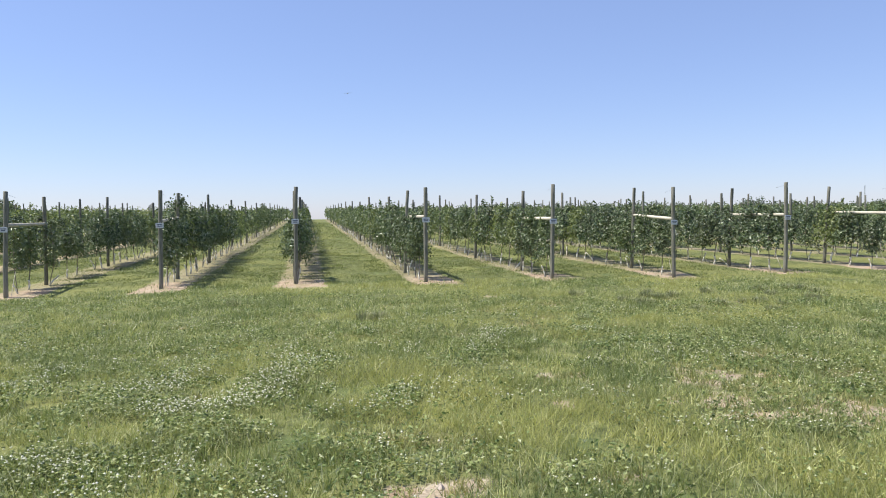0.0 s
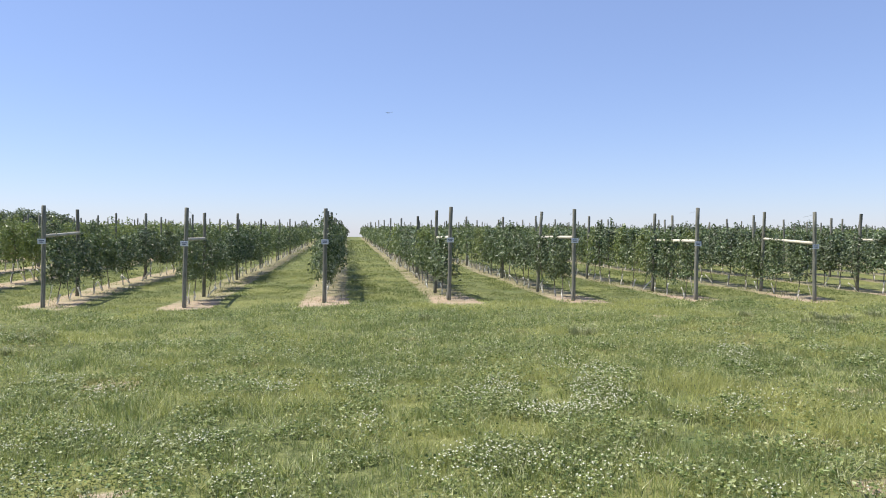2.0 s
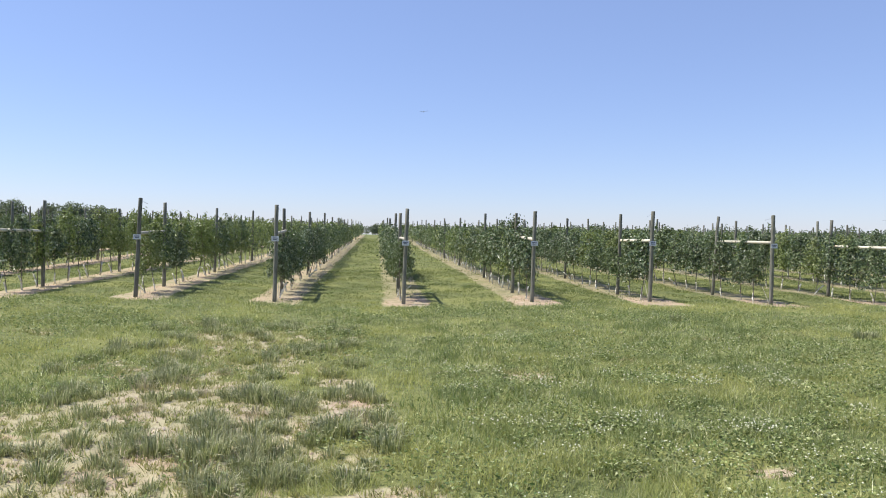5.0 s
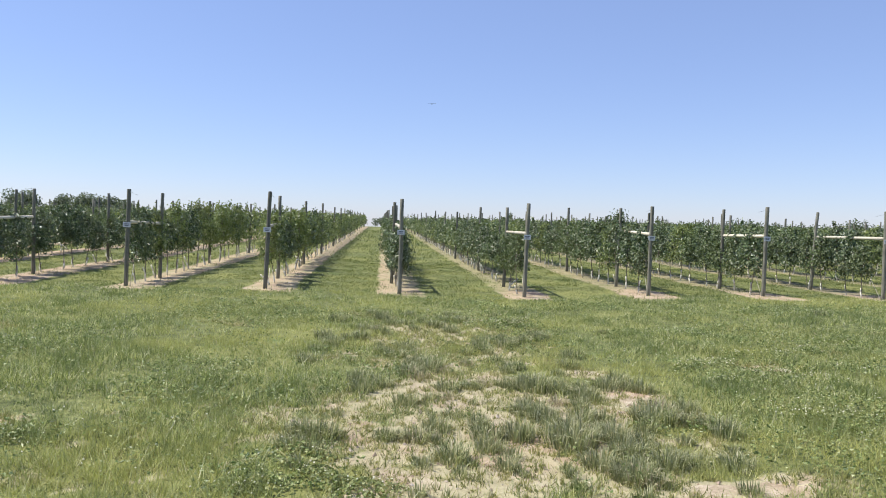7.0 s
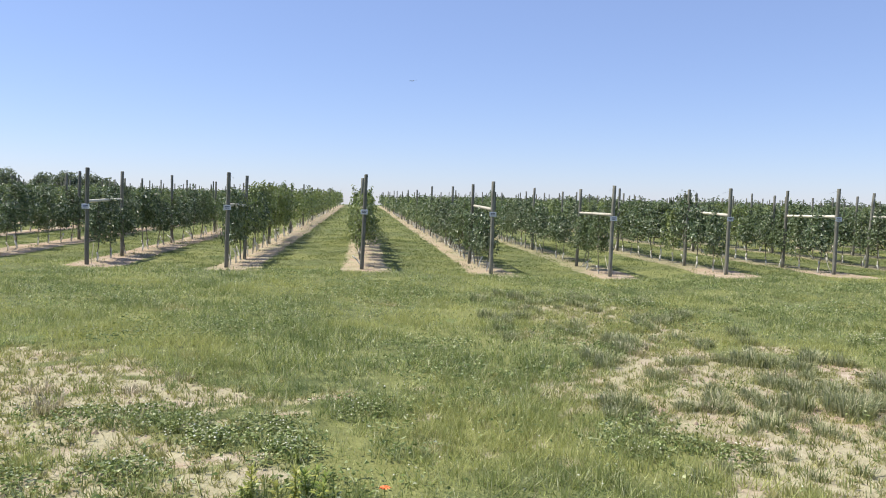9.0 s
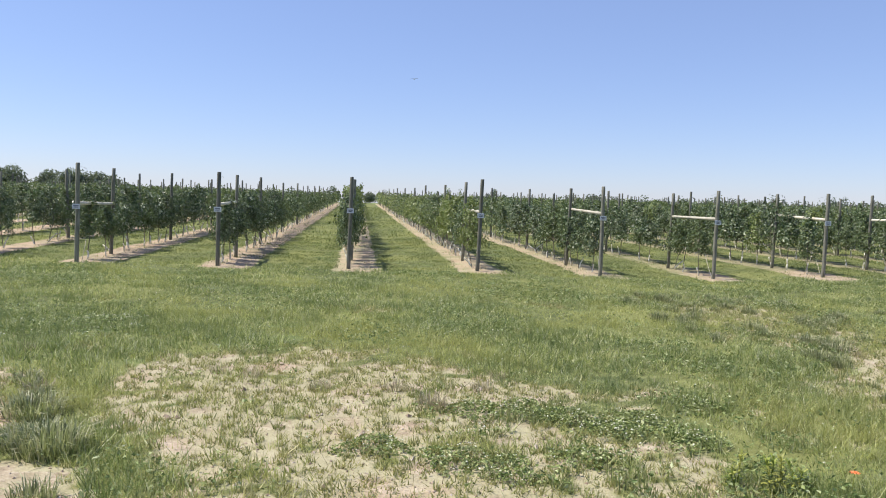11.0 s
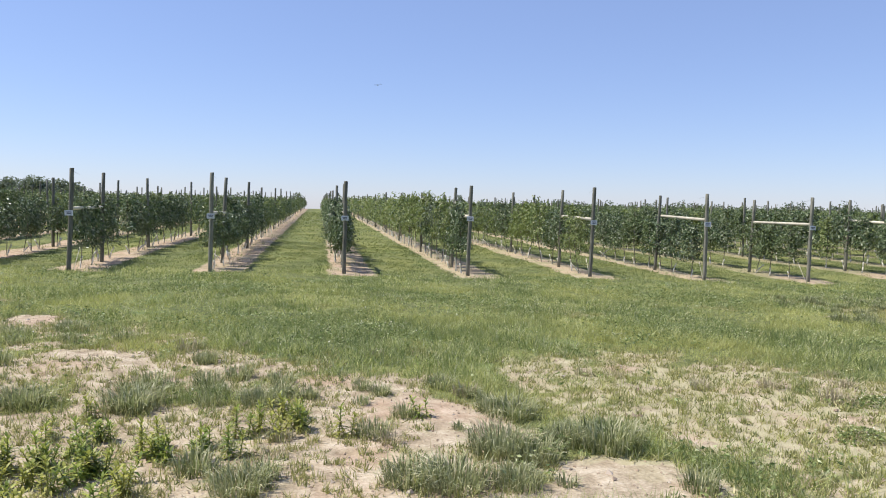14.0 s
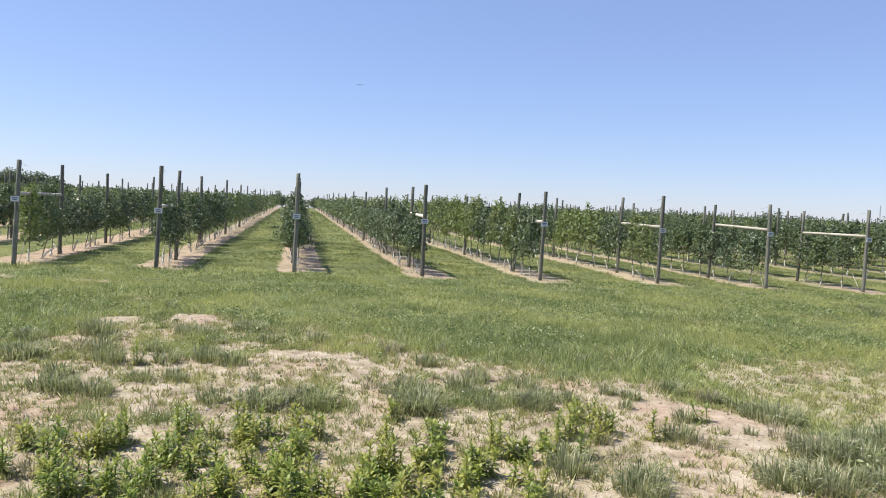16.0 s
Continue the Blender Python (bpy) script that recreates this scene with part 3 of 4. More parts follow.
tree_kinds = []
for v in range(14):
    gen = np.random.default_rng(40 + v)
    top, clear = gen.uniform(1.28, 1.66), gen.uniform(.46, .68)
    radius = gen.uniform(.29, .45)
    thing = new("apple_tree")
    g = random.Random(v)
    lean = (g.gauss(0, .09), g.gauss(0, .05))
    bm = bmesh.new()
    pole(bm, (0, 0, -.05), (lean[0], lean[1], .75), .013, .011, 6, 3, .008, False, v)
    pole(bm, (lean[0], lean[1], .75), (lean[0] * .5, lean[1] * .5, top + .1), .012, .004, 5, 4, .012, False, v + 1)
    for i in range(13):
        z = clear + (top - clear) * i / 13
        a, r = i * 2.4, radius * (1 - .6 * i / 13)
        pole(bm, (lean[0] * .8, lean[1] * .8, z), (math.cos(a) * r * .9, math.sin(a) * r * .9, z + g.uniform(-.05, .12)), .006, .002, 4, 1, 0, False, i)
    part("trunk", bm, BARK, thing, "slim brown trunk with thin side branches")
    bm = bmesh.new()
    tilt, tall = (lean[0] * .6 + g.gauss(0, .075), lean[1] * .6 + g.gauss(0, .03)), g.uniform(.22, .33)
    bend = (tilt[0] * .5 + g.gauss(0, .015), tilt[1] * .5, tall * .55)
    pole(bm, (0, 0, -.02), bend, .022, .021, 8, 2, .003, False, v + 5)
    pole(bm, bend, (tilt[0], tilt[1], tall), .021, .02, 8, 2, .003, False, v + 6)
    part("trunk_guard", bm, m_guard, thing, "white plastic trunk guard", True)
    pts = crown_points(gen, 1000, top, radius, clear) * np.array([.95, 1.3, 1])
    out = np.stack([pts[:, 0] * 2.2, pts[:, 1] * .8, np.full(len(pts), .22) + .4 * np.clip(pts[:, 2] - 1.1, 0, 1)], 1)
    vv, ff = leaves(pts, gen.uniform(.065, .11, len(pts)), gen.uniform(.042, .066, len(pts)), gen, face=out)
    part_mesh("crown", mesh_of("crown", vv, ff, [LEAF]), thing, "dark green apple leaves on upright shoots")
    tagged(thing, "young slender apple tree in leaf with white trunk guard", "tree", "apple trees in rows")
    tree_kinds.append(thing)

# rows whose sunlit look is painted with the brighter yellow leaf
SUNLIT_ROWS = (-5, -4)
tree_spots, far_spots = [], []
for k in ROWS:
    g = random.Random(900 + k)
    y, n = end_y(k) + .75, 0
    while y < ROW_END:
        spot = (row_x(k) + g.gauss(0, .05), y + g.gauss(0, .07), g.choice((0, 180)) + g.uniform(-14, 14), g.uniform(.9, 1.12) * (.84, .9, .96)[n] if n < 3 else g.uniform(.9, 1.12), g.random())
        if spot[4] > .02:
            (tree_spots if k in NEAR_ROWS and n < 16 else far_spots).append(spot)
        y += TREE_STEP
        n += 1
used = set()
for i, (x, y, turn, size, u) in enumerate(tree_spots):
    v = int(u * 9973) % 14
    m = pose(x, y, turf_z(x, y), 0, 0, turn) @ Matrix.Diagonal((size, size, TALL.get(round(x / S), 1) * (.45 + .55 * size) * (1.2 if u > .94 else 1), 1))
    if v not in used:
        used.add(v)
        tree = tree_kinds[v]
        tree.matrix_basis = m
    else:
        tree = copy_thing(tree_kinds[v], m)
    row = round(x / S)
    for o in tree.children:
        if o.name.startswith("crown"):
            o.material_slots[0].link = "OBJECT"
            o.material_slots[0].material = LEAF_SUNLIT_YELLOW if row in SUNLIT_ROWS and u < .65 or u < .08 else LEAF
for v in range(14):
    if v not in used:
        for o in (*tree_kinds[v].children, tree_kinds[v]):
            bpy.data.objects.remove(o)

# the rest of the orchard, row behind row
gen = np.random.default_rng(77)
fp = np.array(far_spots)
lv, sizes, hues, tv, tf, ti, outs = [], [], [], [], [], [], []
for x, y, turn, size, u in fp:
    near = y < 42
    n = (150 if -34 < x < 16 else 70) if near else (44 if y < 70 else 23)
    top, clear = 1.47 * TALL.get(round(x / S), 1) + gen.normal(0, .11), .53 + gen.normal(0, .07)
    f = gen.random(n)
    r = (.45 * (1 - .55 * f ** 1.6) + .03) * np.sqrt(gen.random(n)) * gen.uniform(.9, 1.15)
    a = gen.uniform(0, 6.283, n)
    z = clear + f * (top - clear)
    m = int(n * .08) + 1
    z[:m] = top + gen.random(m) * gen.uniform(.03, .3)
    r[:m] *= .35
    z0 = turf_z(x, y)
    lv.append(np.stack([x + np.cos(a) * r * .9, y + np.sin(a) * r * 1.25, z0 + z], 1))
    outs.append(np.stack([np.cos(a) * r * 2.2, np.sin(a) * r * .8, .22 + .4 * np.clip(z - 1.1, 0, 1)], 1))
    sizes.append(np.full(n, .148 if near else (.22 if y < 70 else .28)))
    hues.append(np.full(n, int(round(x / S) in SUNLIT_ROWS and u < .6 or u < .1)))
    if y < 55:
        for r0, r1, h0, h1, mi in ((.012, .010, 0, .75, 0), (.023, .021, 0, gen.uniform(.2, .3), 1)):
            tx, ty = gen.normal(0, .05, 2)
            b0 = sum(len(q) for q in tv)
            ang = np.arange(4) * np.pi / 2
            lo = np.stack([x + np.cos(ang) * r0, y + np.sin(ang) * r0, np.full(4, z0 - .02)], 1)
            hi = np.stack([x + tx + np.cos(ang) * r1, y + ty + np.sin(ang) * r1, np.full(4, z0 + h1)], 1)
            tv.append(np.concatenate([lo, hi]))
            tf += [(b0 + j, b0 + (j + 1) % 4, b0 + 4 + (j + 1) % 4, b0 + 4 + j) for j in range(4)]
            ti += [mi] * 4
lv, sizes = np.concatenate(lv), np.concatenate(sizes)
vv, ff = leaves(lv, sizes * gen.uniform(.7, 1.2, len(lv)), sizes * .62, gen, face=np.concatenate(outs))
tagged(new("far_apple_crowns", mesh_of("far_apple_crowns", vv, ff, [LEAF_FAR, LEAF_SUNLIT_YELLOW], np.concatenate(hues))), "dense green foliage of long apple tree rows", "trees", kind="stuff")
tagged(new("far_apple_trunks", mesh_of("far_apple_trunks", np.concatenate(tv), tf, [BARK, m_guard], ti)), "slim trunks with white guards along orchard rows", "trunks", kind="stuff")


# ---- distance: woods, single trees, mast, aircraft ----
def crown_blob(gen, n, centre, half, leaf, spread=.45):
    """Leaf clumps gathered in several lobes, so that the outline is uneven with gaps."""
    lobes = gen.normal(0, spread, (9, 3))
    lobes[:, 2] = np.abs(lobes[:, 2]) * .9 - .25
    w = gen.integers(0, 9, n)
    d = gen.normal(size=(n, 3))
    d /= np.linalg.norm(d, axis=1)[:, None]
    p = lobes[w] + d * (.46 * gen.random(n)[:, None] ** .4)
    p = np.array(centre) + p * np.array(half)
    return leaves(p, leaf * gen.uniform(.7, 1.4, n), leaf * gen.uniform(.6, 1.1, n), gen, .2)


def lone_tree(x, y, top, wide, seed):
    gen = np.random.default_rng(seed)
    z = turf_z(x, y)
    thing = new("distant_tree")
    thing.location = (x, y, z)
    h = top - z
    bm = bmesh.new()
    pole(bm, (0, 0, -.5), (.2, 0, h * .55), .35, .2, 8, 4, .1, False, seed)
    for i in range(6):
        a = i * 1.1
        pole(bm, (.1, 0, h * (.25 + .05 * i)), (math.cos(a) * wide * .35, math.sin(a) * wide * .35, h * (.5 + .06 * i)), .14, .04, 6, 2, .05, False, i)
    part("trunk", bm, BARK, thing)
    vv, ff = crown_blob(gen, 2200, (0, 0, h * .52), (wide * .5, wide * .5, h * .45), .9)
    part_mesh("crown", mesh_of("crown", vv, ff, [WOODS_HAZED]), thing, "dark rounded summer foliage")
    return tagged(thing, "dark green broadleaf tree standing beyond the orchard", "tree", "distant trees")


for x, y, top, wide, seed in ((-5.6, 600, 13.2, 15, 1), (-33.6, 600, 14.0, 14, 2), (98.3, 600, 15.8, 13, 3), (84, 575, 9.5, 7, 4),
                              (-45, 560, 9.0, 8, 5), (103, 590, 9.0, 8, 6)):
    lone_tree(x, y, top, wide, seed)

gen = np.random.default_rng(11)
wv, wf, count = [], [], 0


def wood(x, y, top, wide, n, leaf):
    global count
    z = turf_z(x, y)
    vv, ff = crown_blob(gen, n, (x, y, z + (top - z) * .55), (wide * .55, wide * .5, (top - z) * .62), leaf, .28)
    wv.append(vv)
    wf.append(ff + count)
    count += len(vv)


NW_WOOD = [(-131, 12.3, 11), (-127, 12.9, 12), (-122, 12.2, 10), (-117.5, 10.8, 8), (-112, 8.2, 8), (-107, 6.4, 6), (-143, 11.0, 9), (-153, 14.0, 11), (-160, 13.2, 10)]
for x, top, wide in NW_WOOD:                      # wood to the north-west, in separate crowns
    wood(x, 300 + gen.uniform(-4, 4), top, wide * 1.5, 2300, .75)
    wood(x + gen.uniform(-3, 3), 296 + gen.uniform(-2, 2), top * .7, wide * 1.6, 1000, .8)
for i in range(26):
    wood(-168 - i * 4.6 + gen.uniform(-1.5, 1.5), 296 + gen.uniform(-6, 10), 12.6 + 1.1 * math.sin(i * 1.3) + gen.uniform(-.6, .6), 11 + gen.uniform(-2, 3), 1000, .62)
for i in range(16):                               # lower growth running on from it
    wood(-102 + i * 4.5, 330 + gen.uniform(-8, 8), 3.4 + gen.uniform(-.8, .8) - i * .1, 8, 160, .7)
for i in range(70):                               # low woods along the horizon to the east
    x = 110 + i * 6.2 + gen.uniform(-2, 2)
    wood(x, 420 - i * 1.2 + gen.uniform(-8, 8), 9.4 + 1.0 * math.sin(i * .55) + (1.0 if i > 44 else 0) + gen.uniform(-.8, .8), 13, 330, 1.1)
tagged(new("far_woods", mesh_of("far_woods", np.concatenate(wv), np.concatenate(wf), [WOODS_HAZED])), "dark broadleaf woods along the horizon beyond the orchard", "woods", kind="stuff")

mast = new("lattice_mast")
mast.location = (320, 367, turf_z(320, 367))
for i in range(3):
    a = i * 2 * math.pi / 3
    bm = bmesh.new()
    pole(bm, (math.cos(a) * .35, math.sin(a) * .35, -.5), (math.cos(a) * .25, math.sin(a) * .25, 18.0), .07, .06, 6, 2, 0, False)
    part("leg", bm, m_steel, mast)
for i in range(14):
    a, b2 = i * 2 * math.pi / 3, (i + 1) * 2 * math.pi / 3
    bm = bmesh.new()
    pole(bm, (math.cos(a) * .3, math.sin(a) * .3, i * 1.28), (math.cos(b2) * .3, math.sin(b2) * .3, i * 1.28 + 1.2), .035, .035, 5, 1, 0, False)
    part("brace", bm, m_steel, mast)
tagged(mast, "thin grey steel lattice mast beyond the trees", "mast")

plane = new("light_aircraft")
plane.matrix_world = pose(47, 870, 147, 4, -6, 8)
bm = bmesh.new()
pole(bm, (0, -3.2, 0), (0, 0, .05), .25, .55, 10, 3, 0)
pole(bm, (0, 0, .05), (0, 3.8, .15), .55, .14, 10, 3, 0)
part("fuselage", bm, m_plane, plane, "", True)
for side in (-1, 1):
    bm = bmesh.new()
    slab(bm, (side * 2.45, -.6, .55 + .1), (4.5, 1.25, .16), .05)
    part("wing", bm, m_plane, plane)
    bm = bmesh.new()
    slab(bm, (side * .85, 3.4, .2), (1.5, .7, .09), .03)
    part("tailplane", bm, m_plane, plane)
bm = bmesh.new()
slab(bm, (0, 3.45, .75), (.09, .8, 1.1), .03)
part("fin", bm, m_plane, plane)
tagged(plane, "small dark light aircraft flying in clear sky", "aircraft")


# ---- what grows on the headland ----
def scatter(gen, n, x0, x1, y0, y1):
    return gen.uniform(x0, x1, n), gen.uniform(y0, y1, n)


def stuff(name, verts, faces, mats, label, category):
    return tagged(new(name, mesh_of(name, verts, faces, mats)), label, category, kind="stuff")


gen = np.random.default_rng(5)
gv, gf = {"meadow": [], "lane": []}, {"meadow": [], "lane": []}
for x0, x1, y0, y1, per, hi, wd in ((-28, 8, -24, -14.8, 150, .075, .022), (-25, 7, -14.8, -11, 2900, .07, .0068), (-26, 9.5, -11, -7.5, 2300, .07, .0085), (-28, 13, -7.5, -3.5, 1500, .058, .011),
                                    (-31, 17, -3.5, 0, 1000, .048, .013), (-28, 13, 0, 12, 620, .036, .0125), (-34, 20, 12, 34, 90, .05, .026), (-32, 16, 34, 75, 22, .08, .06)):
    n = int((x1 - x0) * (y1 - y0) * per)
    x, y = scatter(gen, n, x0, x1, y0, y1)
    mottle = ramp(.6 * field(x, y, .5, 9) + .4 * field(x, y, 1.3, 10), .3, .66)
    patchy = (.25 + 1.0 * field(x, y, .13, 13)) * (.5 + .75 * mottle)
    keep = gen.random(n) < np.clip((1 - 1.25 * bare(x, y)) * patchy, 0, 1) * (1 - .97 * strip(x, y))
    x, y = x[keep], y[keep]
    clump = field(x, y, .13, 13)
    tall = .35 + 1.0 * field(x, y, .9, 12) ** 2 + .5 * ramp(field(x, y, .5, 9), .4, .7) + 1.3 * clump ** 2.5
    h = hi * np.minimum(tall, 1.7) * gen.uniform(.5, 1.25, len(x))
    vv, ff = blades(x, y, h, wd * gen.uniform(.7, 1.3, len(x)), gen)
    place = "lane" if y0 >= 0 else "meadow"
    gf[place].append(ff + sum(len(q) for q in gv[place]))
    gv[place].append(vv)
stuff("meadow_grass", np.concatenate(gv["meadow"]), np.concatenate(gf["meadow"]), [GRASS], "short uneven green meadow grass of the orchard headland", "grass")
stuff("lane_grass", np.concatenate(gv["lane"]), np.concatenate(gf["lane"]), [LANE_GRASS], "mown green grass of the lanes between tree rows", "grass")

# small bunches in the worn places, and dry stalks
gen = np.random.default_rng(6)
x, y = np.meshgrid(np.arange(-25, 7, .092), np.arange(-15, -4, .092))
x, y = (x + gen.normal(0, .03, x.shape)).ravel(), (y + gen.normal(0, .03, y.shape)).ravel()
b0 = bare(x, y)
keep = (b0 > .1) & (b0 < .97) & (gen.random(len(x)) < 1.1 - .7 * b0 ** 2)
x, y = x[keep], y[keep]
per = 18
cx, cy = np.repeat(x, per), np.repeat(y, per)
rad = np.repeat(gen.uniform(.015, .036, len(x)), per)
tall = np.repeat(gen.uniform(.025, .065, len(x)), per) * gen.uniform(.6, 1.3, len(cx))
vv, ff = blades(cx + gen.normal(0, 1, len(cx)) * rad, cy + gen.normal(0, 1, len(cx)) * rad, tall, gen.uniform(.008, .014, len(cx)), gen, .9)
stuff("grass_bunches", vv, ff, [BUNCH], "small grey-green grass bunches on worn sandy ground", "grass")
x, y = scatter(gen, 60000, -25, 8, -14.4, -3)
keep = gen.random(len(x)) < .10 + .4 * ramp(bare(x, y), .05, .5) * (bare(x, y) < .85)
x, y = x[keep], y[keep]
vv, ff = blades(x, y, gen.uniform(.03, .13, len(x)), gen.uniform(.003, .006, len(x)), gen, 1.0)
stuff("dry_stalks", vv, ff, [STRAW], "scattered straw-coloured dry grass stalks", "grass")

x, y = scatter(gen, 30000, -25, 7, -14.4, -6)
keep = bare(x, y) > .35
x, y = x[keep], y[keep]
vv, ff = blades(x, y, gen.uniform(.004, .02, len(x)), gen.uniform(.003, .006, len(x)), gen, 5.0)
stuff("plant_litter", vv, ff, [WISP], "brown plant litter lying on sandy soil", "litter")

# clover
gen = np.random.default_rng(8)
px, py = [], []
for cx, cy, r in CLOVER:
    n = int(2900 * r * r)
    a, q = gen.uniform(0, 6.283, n), r * 1.25 * np.sqrt(gen.random(n))
    px.append(cx + np.cos(a) * q)
    py.append(cy + np.sin(a) * q)
x, y = scatter(gen, 44000, -6, 7, -14, -6)
px.append(x)
py.append(y)
x, y = scatter(gen, 60000, -27, 10, -10, -1)
near = field(x, y, .7, 23) > .66
px.append(x[near])
py.append(y[near])
x, y = scatter(gen, 9000, -26, -6, -14, -3)
px.append(x)
py.append(y)
x, y = np.concatenate(px), np.concatenate(py)
keep = (field(x, y, .45, 14) > .42) & (bare(x, y) < .5)
x, y = x[keep], y[keep]
z = ground_z(x, y) + gen.uniform(.03, .09, len(x)) * (.6 + .8 * field(x, y, .5, 15))
vv, ff = leaves(np.stack([x, y, z], 1), gen.uniform(.02, .038, len(x)), gen.uniform(.018, .03, len(x)), gen, .75)
stuff("clover_leaves", vv, ff, [CLOVER_LEAF], "low patches of green white-clover leaves in turf", "clover")
pick = gen.random(len(x)) < (.02 + .34 * ramp(field(x, y, .45, 16), .46, .74)) * (1 - .6 * ramp(y, -10, -8))
x, y = x[pick], y[pick]
z = ground_z(x, y) + gen.uniform(.06, .115, len(x))
r = gen.uniform(.0055, .0095, len(x))
octo = np.array([(1, 0, 0), (-1, 0, 0), (0, 1, 0), (0, -1, 0), (0, 0, .9), (0, 0, -.7)])
vv = (np.stack([x, y, z], 1)[:, None, :] + octo[None] * r[:, None, None]).reshape(-1, 3)
of = np.array([(0, 2, 4), (2, 1, 4), (1, 3, 4), (3, 0, 4), (2, 0, 5), (1, 2, 5), (3, 1, 5), (0, 3, 5)])
ff = (np.arange(len(x))[:, None, None] * 6 + of[None]).reshape(-1, 3)
stuff("clover_blossoms", vv, ff, [m_petal], "small creamy white clover blossoms above turf", "flowers")

# broad-leaved plants low in the turf
x, y = scatter(gen, 230000, -27, 11, -14.4, -1)
keep = (gen.random(len(x)) < ramp(field(x, y, .3, 17) * .5 + field(x, y, 1.1, 18) * .7, .62, .84)) & (bare(x, y) < .35)
x, y = x[keep], y[keep]
z = ground_z(x, y) + gen.uniform(.02, .09, len(x))
vv, ff = leaves(np.stack([x, y, z], 1), gen.uniform(.026, .055, len(x)), gen.uniform(.014, .028, len(x)), gen, .72)
stuff("turf_weeds", vv, ff, [BROAD], "low broad-leaved plants scattered through the turf", "plants")

# clods and crumbs on the soil
x, y = scatter(gen, 26000, -25, 7, -14.4, -6)
keep = bare(x, y) > .55
x, y = x[keep], y[keep]
r = gen.uniform(.003, .012, len(x)) * np.where(gen.random(len(x)) < .05, 2.2, 1)
z = ground_z(x, y) + r * .2
vv = (np.stack([x, y, z], 1)[:, None, :] + (octo[None] + gen.normal(0, .25, (len(x), 6, 3))) * r[:, None, None]).reshape(-1, 3)
ff = (np.arange(len(x))[:, None, None] * 6 + of[None]).reshape(-1, 3)
stuff("soil_clods", vv, ff, [m_clod], "crumbs and small clods of pale sandy soil", "soil")


# tall tufts, each a plant of its own
def tuft_mesh(seed, n, radius, height, mat, open_out=.75):
    """Stiff blades fanning out of a tight foot; the outer ones bend over."""
    gen = np.random.default_rng(seed)
    a = gen.uniform(0, 6.283, n)
    q = radius * np.sqrt(gen.random(n)) * .55
    h = height * gen.uniform(.4, 1.15, n)
    w = gen.uniform(.0028, .0052, n)
    p = np.stack([np.cos(a) * q, np.sin(a) * q, np.full(n, -.01)], 1)
    turn = a + gen.normal(0, .6, n)
    out = np.stack([np.cos(turn), np.sin(turn), 0 * a], 1)
    side = np.stack([-np.sin(turn), np.cos(turn), 0 * a], 1) * w[:, None]
    fan = (gen.uniform(.04, 1.0, n) * open_out)[:, None]
    mid = p + out * fan * h[:, None] * .42 + np.array([0, 0, 1]) * (h[:, None] * .64)
    tip = p + out * fan * h[:, None] * 1.1 + np.array([0, 0, 1]) * (h[:, None] * (1.05 - .45 * fan))
    v = np.stack([p - side, p + side, mid + side * .8, mid - side * .8, tip], 1).reshape(-1, 3)
    i = np.arange(n)[:, None] * 5
    f = np.concatenate([i + np.array([0, 1, 2]), i + np.array([0, 2, 3]), i + np.array([3, 2, 4])])
    return mesh_of("grass_tuft", v, f, [mat])


TUFT_KINDS = ([tuft_mesh(s, 430, .34, .185, TUFT, .95) for s in range(3)] + [tuft_mesh(s, 190, .21, .14, TUFT, .9) for s in range(3, 6)]
              + [tuft_mesh(s, 80, .2, .13, WISP, 1.0) for s in range(6, 9)] + [tuft_mesh(s, 70, .11, .095, TUFT, 1.0) for s in range(9, 12)])
TUFTS_LARGE = [(-21.6, -11.95), (-21.25, -11.9), (-20.4, -12.1), (-19.42, -12.15), (-19.4, -14.0), (-18.43, -13.95), (-18.2, -14.05), (-17.62, -13.6), (-17.8, -13.45), (-23.87, -10.3), (-22.17, -10.4),
               (-22.9, -11.6), (-23.2, -11.5), (-17.03, -13.4), (-17.3, -13.3), (-17.86, -14.1), (-7.63, -11.9), (-7.75, -12.8), (-7.9, -10.2), (-8.0, -12.05), (-7.05, -11.35),
               (-9.1, -9.0), (-17.5, -12.5), (-23.5, -9.1), (-24.1, -9.4), (-22.6, -8.9), (-21.9, -8.7)]
TUFTS_MIDDLE = [(-19.8, -11.8), (-20.2, -11.6), (-18.6, -11.7), (-18.33, -12.55), (-19.7, -13.6), (-20.4, -11.5), (-18.46, -11.85), (-18.6, -13.0), (-19.05, -11.95), (-19.82, -12.1), (-20.37, -12.2), (-19.3, -13.85),
                (-16.8, -14.2), (-17.6, -12.3), (-17.7, -11.9), (-17.9, -11.6), (-8.65, -11.55), (-8.4, -11.9), (-6.85, -9.65), (-9.04, -11.7), (-8.53, -10.25), (-8.9, -9.1), (-7.07, -13.1), (-9.68, -10.5), (-9.3, -8.3),
                (-8.05, -8.65), (-7.15, -6.75), (-8.98, -12.45), (-7.4, -10.1), (-8.2, -10.1), (1.1, -6.4), (1.3, -6.35), (-23.1, -6.8), (-1.0, -4.0), (4.1, -7.4), (-5.9, -6.1), (-17.2, -13.1)]
gen = np.random.default_rng(21)
spots = [(x, y, 0) for x, y in TUFTS_LARGE] + [(x, y, 3) for x, y in TUFTS_MIDDLE]
